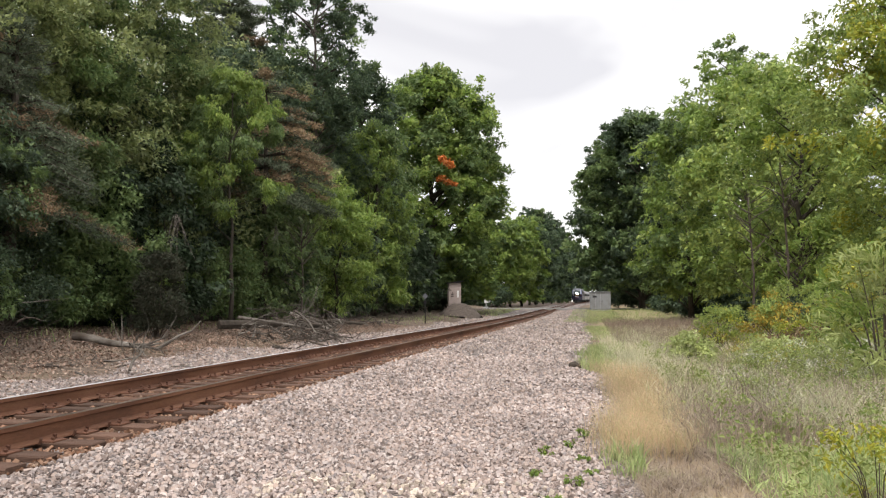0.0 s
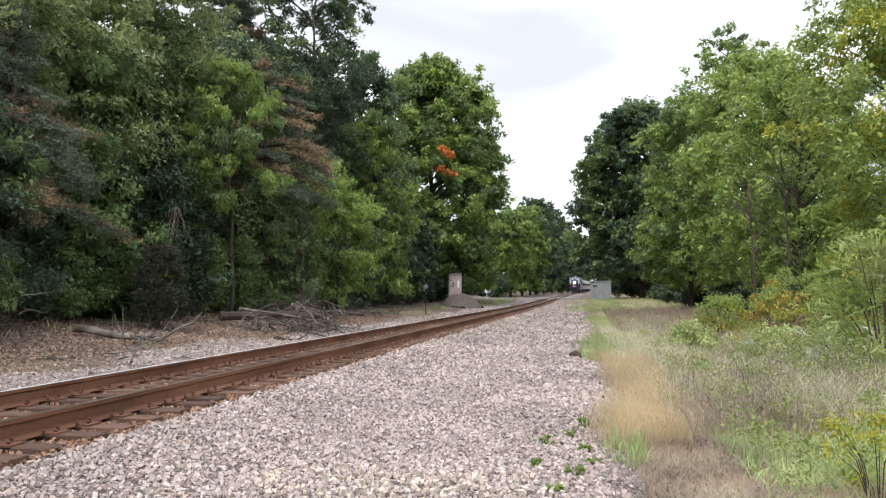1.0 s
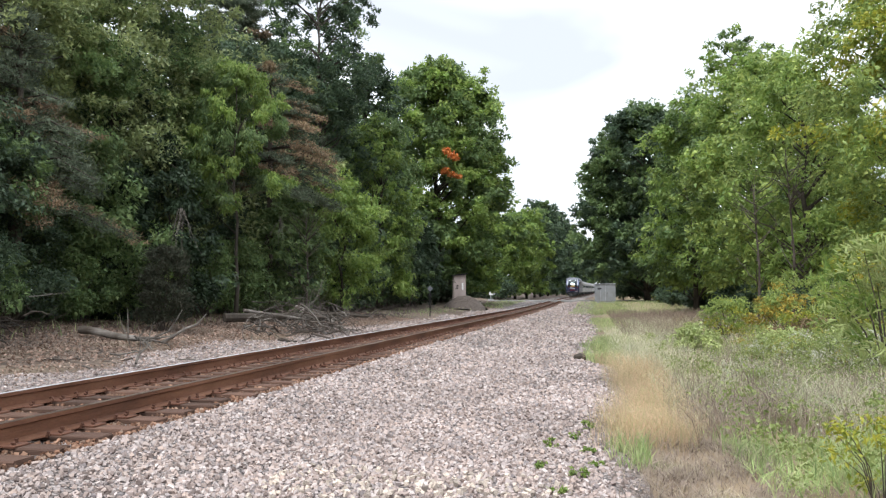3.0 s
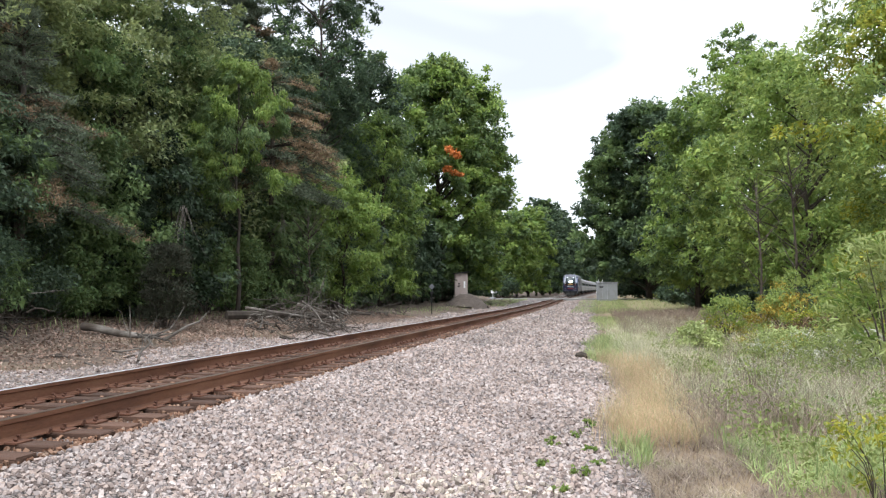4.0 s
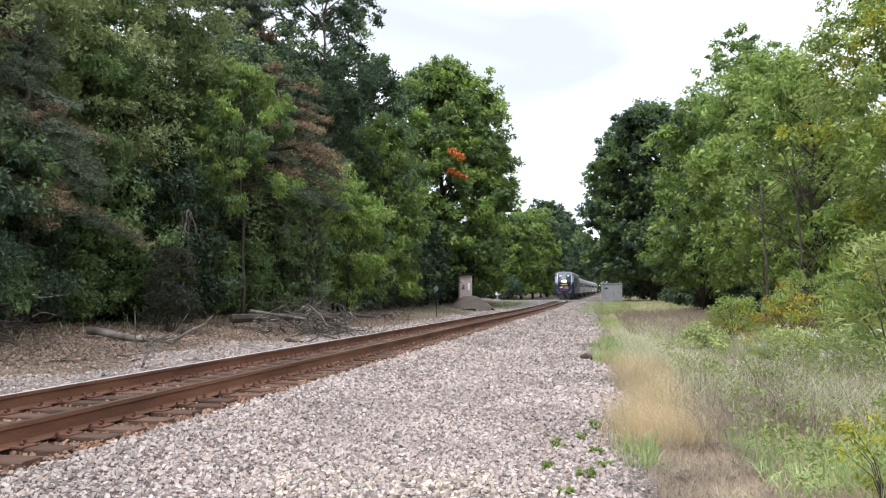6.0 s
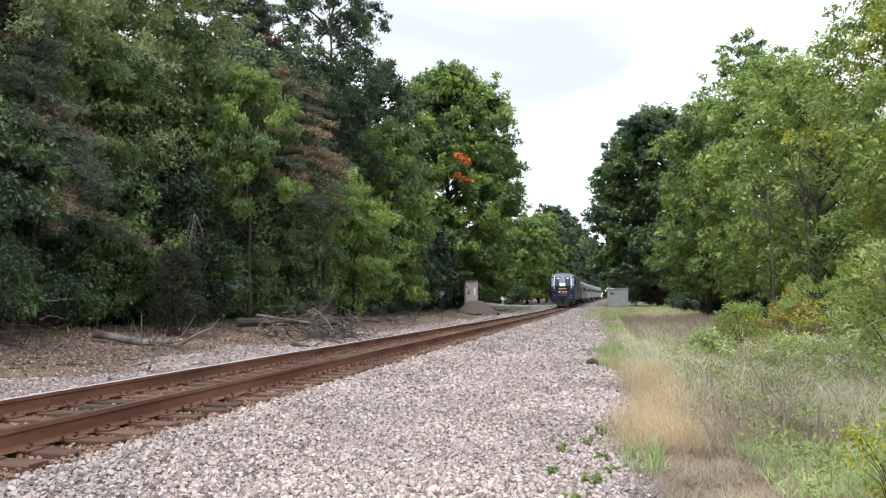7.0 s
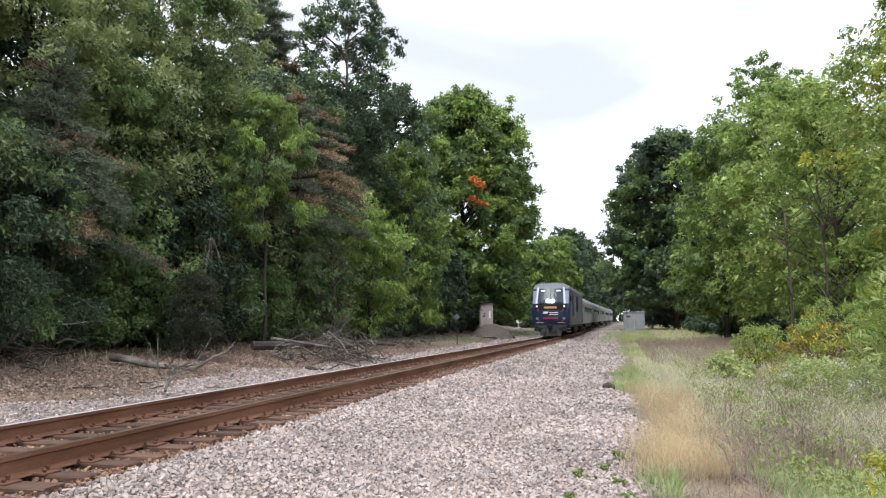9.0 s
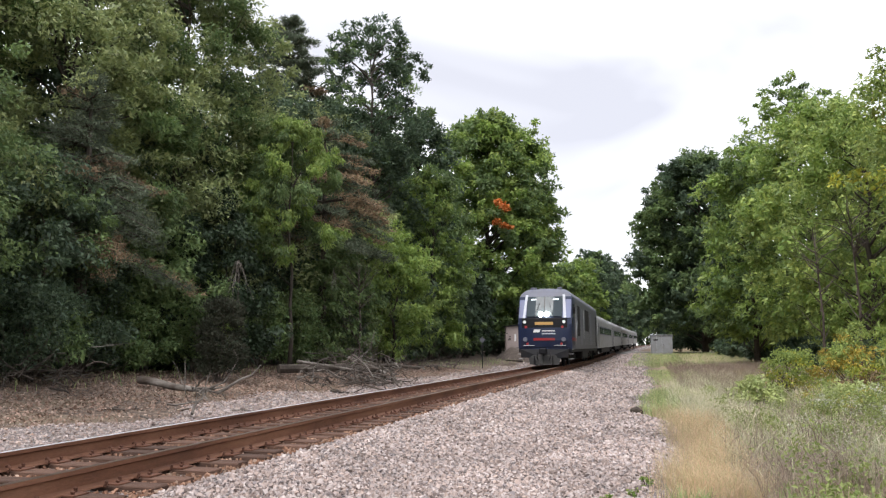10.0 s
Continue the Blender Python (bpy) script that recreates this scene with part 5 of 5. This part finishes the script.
    part("roof_equipment", Buf().box(-0.7, 0.7, 5.0, 9.0, 4.26, 4.40, 0.04).box(-0.8, 0.8, 11.0, 17.0, 4.26, 4.38, 0.04), P_GREY, lo)
    pl = Buf()
    pl.add([(-1.3, 0.35, 0.95), (1.3, 0.35, 0.95), (1.3, 0.3, 0.5), (0, 0.1, 0.45), (-1.3, 0.3, 0.5), (-1.3, 0.6, 0.95), (1.3, 0.6, 0.95), (1.3, 0.55, 0.5), (0, 0.4, 0.45), (-1.3, 0.55, 0.5)],
           [(0, 4, 3), (0, 3, 1), (1, 3, 2), (5, 8, 9), (5, 6, 8), (6, 7, 8), (0, 5, 9, 4), (1, 2, 7, 6), (4, 9, 8, 3), (3, 8, 7, 2), (0, 1, 6, 5)])
    part("pilot", pl, P_BLACK, lo, "black pilot beam")
    pb = Buf()
    pb.add([(-0.88, 0.32, 0.62), (0, -0.05, 0.66), (0.88, 0.32, 0.62), (-0.80, 0.15, 0.12), (0, -0.35, 0.10), (0.80, 0.15, 0.12),
            (-0.88, 0.40, 0.62), (0, 0.03, 0.66), (0.88, 0.40, 0.62), (-0.80, 0.23, 0.12), (0, -0.27, 0.10), (0.80, 0.23, 0.12)],
           [(0, 3, 4, 1), (1, 4, 5, 2), (6, 7, 10, 9), (7, 8, 11, 10), (0, 1, 7, 6), (1, 2, 8, 7), (3, 9, 10, 4), (4, 10, 11, 5), (0, 6, 9, 3), (2, 5, 11, 8)])
    part("plough", pb, P_PLOUGH, lo, "dusty grey steel plough")
    for q in (-0.5, 0.5):
        part("pilot_bar", Buf().box(q - 0.03, q + 0.03, -0.38 + abs(q) * 0.46, -0.3 + abs(q) * 0.46, 0.14, 0.58, 0.01), P_BLACK, lo)
    for s in (-1, 1):
        for z in (0.42, 0.68, 0.94):
            part("cab_step", Buf().box(min(s * 1.22, s * 1.5), max(s * 1.22, s * 1.5), 0.75, 1.2, z - 0.02, z + 0.02, 0.006), P_GALV, lo)
        part("antenna_box", Buf().box(s * 0.72 - 0.13, s * 0.72 + 0.13, 1.75, 2.1, 4.26, 4.44, 0.03), P_SLATE, lo)
        part("grab_iron", Buf().tube([(s * 0.55, nose_y(0.55, 1.2) - 0.02, 1.15), (s * 0.55, nose_y(0.55, 1.2) - 0.09, 1.15), (s * 1.15, nose_y(1.15, 1.2) - 0.09, 1.15), (s * 1.15, nose_y(1.15, 1.2) - 0.02, 1.15)], [0.018] * 4, 5), P_GALV, lo)
        part("red_lamp", disc(s * 0.93, nose_y(0.93, 1.22) - 0.02, 1.24, 0.07), P_RED, lo, "small red tail lamp")
        for k in range(6):
            part("side_rib", side_panel(s, 8.9, 19.2, 1.25 + 0.13 * k, 1.29 + 0.13 * k, 0.022), P_SLATE, lo)
        bt = Buf()
        x0, x1 = s * 1.496, s * 1.47
        bt.add([(x0, 2.9, 1.75), (x0, 3.05, 1.75), (x0, 4.1, 2.55), (x0, 3.95, 2.55), (x1, 2.9, 1.75), (x1, 3.05, 1.75), (x1, 4.1, 2.55), (x1, 3.95, 2.55)],
               [(0, 1, 2, 3), (4, 7, 6, 5), (0, 4, 5, 1), (1, 5, 6, 2), (2, 6, 7, 3), (3, 7, 4, 0)])
        part("pale_stripe", bt, P_SILVER, lo)
    part("coupler", Buf().box(-0.14, 0.14, -0.45, 0.5, 0.72, 0.95, 0.04).box(-0.2, 0.2, -0.5, -0.25, 0.68, 1.0, 0.05), P_BLACK, lo)
    for s in (-1, 1):
        part("air_hose", Buf().tube([(s * 0.35, 0.1, 0.8), (s * 0.37, -0.15, 0.5), (s * 0.3, -0.12, 0.35)], [0.03] * 3, 6), P_BLACK, lo)
    part("fuel_tank", Buf().box(-1.35, 1.35, 8.6, 13.2, 0.32, 0.95, 0.08), P_BLACK, lo)
    truck(lo, 3.9)
    truck(lo, 17.6)
    return lo


def coach(windows, label):
    c = thing("passenger_coach", pose(0, 0, 0), label, "passenger coach", "coaches of the train")
    sec = section(1.5, 0.95, 3.15, 3.86, 0.7)
    k = len(sec)
    bb = Buf()
    for y in (0.35, 8.5, 17.0, 25.6):
        bb.v += [(x, y, z) for x, z in sec]
    for i in range(3):
        for j in range(k - 1):
            bb.f.append((i * k + j, (i + 1) * k + j, (i + 1) * k + j + 1, i * k + j + 1))
    bb.f.append(tuple(range(k - 1, -1, -1)))
    bb.f.append(tuple(3 * k + j for j in range(k)))
    body = part("body", bb, P_STEEL, c, "silvery metal body", smooth=False)
    for s in (-1, 1):
        part("window_band", side_panel(s, 2.6, 23.2, 2.05, 2.85, 0.006, 1.5), P_SLATE, c, "darker band round the windows")
        for i in range(windows):
            y = 3.2 + i * (19.4 / windows)
            part("window", side_panel(s, y, y + 19.4 / windows - 0.42, 2.15, 2.74, 0.022, 1.5), P_GLASS, c)
        for y in (1.0, 24.0):
            part("door", side_panel(s, y, y + 0.8, 1.05, 3.0, 0.02, 1.5), P_GREY, c)
        for z in (1.15, 1.3, 1.45, 1.6, 1.75):
            part("side_rib", side_panel(s, 0.5, 25.4, z, z + 0.05, 0.018, 1.5), P_STEEL, c)
        part("skirt", Buf().box(min(s * 1.2, s * 1.42), max(s * 1.2, s * 1.42), 6.0, 20.0, 0.5, 0.96, 0.03), P_BLACK, c)
    part("diaphragm", Buf().box(-0.6, 0.6, 0.0, 0.36, 1.0, 3.3, 0.04), P_BLACK, c)
    part("roof_vent", Buf().box(-0.5, 0.5, 3.0, 6.0, 3.82, 3.98, 0.05).box(-0.5, 0.5, 19.0, 22.0, 3.82, 3.98, 0.05), P_STEEL, c)
    truck(c, 3.2)
    truck(c, 22.6)
    return c


loco = locomotive()
train = [(loco, 0.0, 21.4)]
for i in range(5):
    train.append((coach(9 if i == 0 else 18, "silvery metal passenger coach with dark windows"), 21.7 + 25.95 * i, 25.6))

SPEED, FRONT_END = 19.3, 42.0


# ---- motion of the train along the line ----
def on_line(y, length):
    """The pose of a car whose front stands at y on the line."""
    a = Vector((TRACK_X + float(bend(y + 3)), y + 3, float(rise(y + 3))))
    c = Vector((TRACK_X + float(bend(y + length - 3)), y + length - 3, float(rise(y + length - 3))))
    d = (c - a).normalized()
    yaw, pit = math.atan2(-d.x, d.y), math.asin(d.z)
    p = a - d * 3
    return Matrix.Translation(p) @ Euler((pit, 0, yaw)).to_matrix().to_4x4()


def motions():
    for car, behind, length in train:
        rows = []
        for i in range(41):
            t = i * 0.25
            rows.append((t, on_line(FRONT_END + SPEED * (10 - t) + behind, length)))
        walk(car, rows)
    # the wheels roll
    for w, y in TURNING[:12]:
        rows = []
        for i in range(301):
            t = i / 30
            rows.append((t, pose(0, y, 0.48, math.degrees(SPEED * t / 0.48) % 360, 0, 0)))
        walk(w, rows)

# ---- stones, litter and grass ----
def stone_shapes(rng, k):
    out = []
    base = np.array([(x, y, z) for z in (-1, 1) for y in (-1, 1) for x in (-1, 1)], dtype=float)
    for _ in range(k):
        v = base * (0.75 + 0.5 * rng.random((8, 3))) * np.array([1.0, 0.8, 0.62]) * 0.72
        v[4:, :2] *= 0.55 + 0.35 * rng.random()
        out.append(v)
    return np.array(out)


STONE_F = np.array([(0, 2, 3, 1), (4, 5, 7, 6), (0, 1, 5, 4), (2, 6, 7, 3), (0, 4, 6, 2), (1, 3, 7, 5)])


def scatter(rng, x0, x1, y0, y1, density):
    n = int((x1 - x0) * (y1 - y0) * density)
    return x0 + (x1 - x0) * rng.random(n), y0 + (y1 - y0) * rng.random(n)


def stones(rng, x, y, size, shapes, lift=0.0):
    n = len(x)
    q = rng.normal(size=(n, 4))
    q /= np.linalg.norm(q, axis=1, keepdims=True)
    w, a, b, c = q.T
    R = np.stack([1 - 2 * (b * b + c * c), 2 * (a * b - c * w), 2 * (a * c + b * w), 2 * (a * b + c * w), 1 - 2 * (a * a + c * c), 2 * (b * c - a * w), 2 * (a * c - b * w), 2 * (b * c + a * w), 1 - 2 * (a * a + b * b)], axis=1).reshape(n, 3, 3)
    s = size * (0.55 + 0.9 * rng.random(n) ** 1.5)
    v = np.einsum("nij,nkj->nki", R, shapes[rng.integers(0, len(shapes), n)]) * s[:, None, None]
    pos = np.stack([x, y, bed_z(x, y) + lift + s * (0.1 + 0.35 * rng.random(n))], axis=1)
    v += pos[:, None, :]
    f = (np.arange(n)[:, None, None] * 8 + STONE_F[None]).reshape(-1, 4)
    return v.reshape(-1, 3), f


def ballast():
    rng = np.random.default_rng(21)
    shapes = stone_shapes(rng, 24)
    X, Y = [], []
    for x0, x1, y0, y1, d in ((-4.4, 0.5, 4.3, 8.5, 740), (-4.4, 0.4, 8.5, 13, 470), (-4.4, 0.3, 13, 21, 210), (-4.4, 0.2, 21, 42, 56), (-4.4, -0.3, 42, 70, 16), (-4.2, -0.5, 70, 109, 8), (-7.1, -4.4, 4, 14, 220), (-7.1, -4.4, 14, 30, 100), (-12.4, -7.1, 6, 20, 90), (-12.2, -7.1, 20, 38, 40), (-10.6, -7.0, 38, 75, 10)):
        x, y = scatter(rng, x0, x1, y0, y1, d)
        keep = (x < bed_edge(y) + 0.15 * rng.normal(size=len(x))) & (x > far_edge(y) - 0.8 + 0.9 * rng.normal(size=len(x)))
        X.append(x[keep])
        Y.append(y[keep])
    X, Y = np.concatenate(X), np.concatenate(Y)
    size = np.interp(Y, [5, 9, 14, 22, 40, 70], [0.023, 0.027, 0.032, 0.040, 0.052, 0.075])
    crib = (X < -4.25) & (X > -7.0)
    v, f = stones(rng, X[crib], Y[crib], size[crib] * 0.9, shapes, 0.008)
    tagged(part("rusty_stone_layer", np_mesh("rusty_stone_layer", v, f, M_STONE_RUST), None, bed, "rust-stained stones between the ties"), kind="stuff")
    X, Y, size = X[~crib], Y[~crib], size[~crib]
    v, f = stones(rng, X, Y, size, shapes)
    tagged(part("loose_stone_layer", np_mesh("loose_stone_layer", v, f, M_STONE), None, bed, "loose angular tan and grey stones"), kind="stuff")
    # single stones of the nearest stretch
    m_one = surface("single_stone", [(0.30, 0.24, 0.2), (0.50, 0.42, 0.35), (0.62, 0.54, 0.47)], scale=6, rough=0.9, fine=60, random_shift=0.45)
    meshes = []
    for k in range(8):
        meshes.append(np_mesh("stone", shapes[k], STONE_F, m_one))
    for i in range(290):
        x, y = -2.6 + 2.4 * rng.random(), 4.9 + 1.6 * rng.random()
        s = 0.024 + 0.016 * rng.random()
        o = part("stone", meshes[i % 8], None, bed, m=pose(x, y, float(bed_z(x, y)) + 0.02, *(rng.random(3) * 360)))
        o.scale = (s, s, s)


def litter():
    rng = np.random.default_rng(22)
    x, y = scatter(rng, -17.5, -8.8, 9, 46, 150)
    keep = (rng.random(len(x)) < np.clip((-9.2 - x) / 2.5, 0.1, 1))
    x, y = x[keep], y[keep]
    c = np.stack([x, y, land(x, y) + 0.0 + 0.02 * rng.random(len(x))], axis=1)
    v, f = leaves(rng, c, rng.normal(size=(len(x), 3)) * np.array([1, 1, 0.12]), 0.045 + 0.06 * rng.random(len(x)), droop=0.0, up=2.5)
    tagged(new("leaf_litter", np_mesh("leaf_litter", v, f, LITTER)), "brown fallen leaves strewn over the bank", "leaf litter", kind="stuff")


def grass(name, label, mat, zones, height, width, lean, seed, follow_edge=False):
    rng = np.random.default_rng(seed)
    X, Y = [], []
    for x0, x1, y0, y1, d in zones:
        x, y = scatter(rng, x0, x1, y0, y1, d)
        # tussocks
        k = 0.5 + 0.5 * np.sin(x * 3.1 + np.sin(y * 2.3) * 2) * np.sin(y * 2.7 + np.sin(x * 1.9) * 2)
        keep = rng.random(len(x)) < 0.25 + 0.9 * k
        if follow_edge:
            keep &= rng.random(len(x)) < np.clip((x - bed_edge(y) + 0.12) / 0.55, 0, 1) ** 1.3
        X.append(x[keep])
        Y.append(y[keep])
    X, Y = np.concatenate(X), np.concatenate(Y)
    v, f = blades(rng, X, Y, height * (0.75 + 0.5 * np.sin(X * 1.3 + 2 * np.sin(Y * 0.8)) ** 2), lean, width)
    tagged(new(name, np_mesh(name, v, f, mat)), label, "grass", kind="stuff")


ballast()
litter()
grass("seedhead_grass", "tall fine pinkish tan seed-head grass", GRASS_PINK, [(-0.2, 1.0, 7.9, 13, 2000), (-0.4, 1.3, 13, 18.5, 1000)], 0.28, 0.0022, 0.8, 51, True)
grass("green_grass", "short green grass", GRASS_GREEN, [(-0.15, 0.5, 7.1, 8.1, 1700), (-1.4, 1.2, 17, 28, 420), (1.2, 9, 4.8, 14, 120), (1.2, 11, 14, 26, 90), (-1.4, 2.4, 33, 52, 90), (2, 10, 26, 40, 40)], 0.24, 0.006, 0.9, 52, True)
grass("dry_grass", "dry tan meadow grass", GRASS_DRY, [(3.2, 9, 4.8, 9.5, 200), (0.9, 9, 9.5, 14, 230), (1.0, 11, 14, 26, 120), (0.4, 2.4, 16, 32, 170), (1.5, 9, 26, 46, 50)], 0.36, 0.005, 1.3, 53, True)
grass("dead_weeds", "brown dead weeds and stalks", GRASS_BROWN, [(0.9, 2.2, 8.4, 12, 260), (1.2, 4.2, 9, 14, 110), (1.6, 8, 12, 24, 95), (1.0, 8.5, 27, 66, 95), (-14, -10.8, 36, 64, 70)], 0.42, 0.005, 0.9, 54, True)
grass("lime_grass", "short lime green grass in the meadow", GRASS_LIME, [(1.3, 3.8, 6.4, 8.8, 900), (2.5, 7.0, 9, 16, 110), (3.5, 8, 6, 12, 110)], 0.13, 0.006, 1.6, 56, True)
grass("brown_tussocks", "dense grey-brown dead tussocks in the meadow", GRASS_THATCH, [(1.2, 2.5, 9.0, 11.6, 900), (2.9, 4.3, 11.5, 13.5, 420), (4.6, 6.2, 13.5, 16, 260)], 0.36, 0.003, 1.2, 59, True)
grass("tan_stalks", "tall golden tan grass stalks", GRASS_DRY, [(0.7, 1.9, 15.5, 22, 260), (2.2, 4.4, 9.2, 11.2, 300), (4.2, 6.4, 9.5, 12, 240)], 0.5, 0.0035, 0.9, 60, True)
grass("rear_grass", "dry and green meadow grass", GRASS_DRY, [(0.4, 10, -14, 4.8, 35)], 0.35, 0.01, 0.9, 57, True)
grass("soil_weeds", "grey-brown flattened thatch on bare soil", GRASS_THATCH, [(0.0, 1.6, 4.6, 8.6, 1500), (1.2, 3.6, 4.8, 6.6, 900), (0.9, 3.0, 8.4, 11, 260)], 0.10, 0.0035, 2.6, 58, True)
grass("bank_grass", "sparse green grass on the bank", GRASS_GREEN, [(1, 9, 62, 108, 22), (-17, -14.4, 10, 40, 10), (-14, -11, 45, 70, 8), (-13, -9.5, 80, 110, 25), (-2, 3, 60, 104, 40)], 0.3, 0.008, 0.8, 55)


def seed_plumes():
    """The airy seed heads over the fine grass beside the gravel."""
    rng = np.random.default_rng(66)
    x, y = scatter(rng, -0.25, 1.15, 7.9, 17, 330)
    keep = x > bed_edge(y) + 0.05
    x, y = x[keep], y[keep]
    c = np.stack([x, y, land(x, y) + 0.12 + 0.24 * rng.random(len(x))], axis=1)
    v, f = foliage(rng, c, 9, 0.05, 1.6, 0.016, chips=True, width=0.35)
    tagged(new("seed_plumes", np_mesh("seed_plumes", v, f, GRASS_PINK)), "airy pinkish seed heads over the fine grass", "grass", kind="stuff")


seed_plumes()


def meadow_weeds():
    """Low leafy weeds in loose clumps over the meadow."""
    rng = np.random.default_rng(61)
    for nm, mat, n, hh, sz, zone in (("leafy_weeds", LEAF_SILVER, 420, 0.35, 0.055, (1.4, 8.5, 6, 24)), ("green_weeds", LEAF_BRIGHT, 90, 0.3, 0.06, (1.6, 8.5, 5, 22)), ("pale_flower_heads", FLOWER, 120, 0.55, 0.022, (1.6, 7.5, 8, 22)),
                                   ("golden_flower_heads", GOLD, 130, 0.7, 0.03, (3.0, 9.5, 14, 30))):
        x, y = zone[0] + (zone[1] - zone[0]) * rng.random(n), zone[2] + (zone[3] - zone[2]) * rng.random(n)
        c = np.stack([x, y, land(x, y) + hh * (0.35 + 0.65 * rng.random(n))], axis=1)
        v, f = foliage(rng, c, 44, 0.22, 0.7, sz)
        tagged(new(nm, np_mesh(nm, v, f, mat)), "scattered low " + nm.replace("_", " ") + " among the meadow grass", "weeds", kind="stuff")


meadow_weeds()


motions()
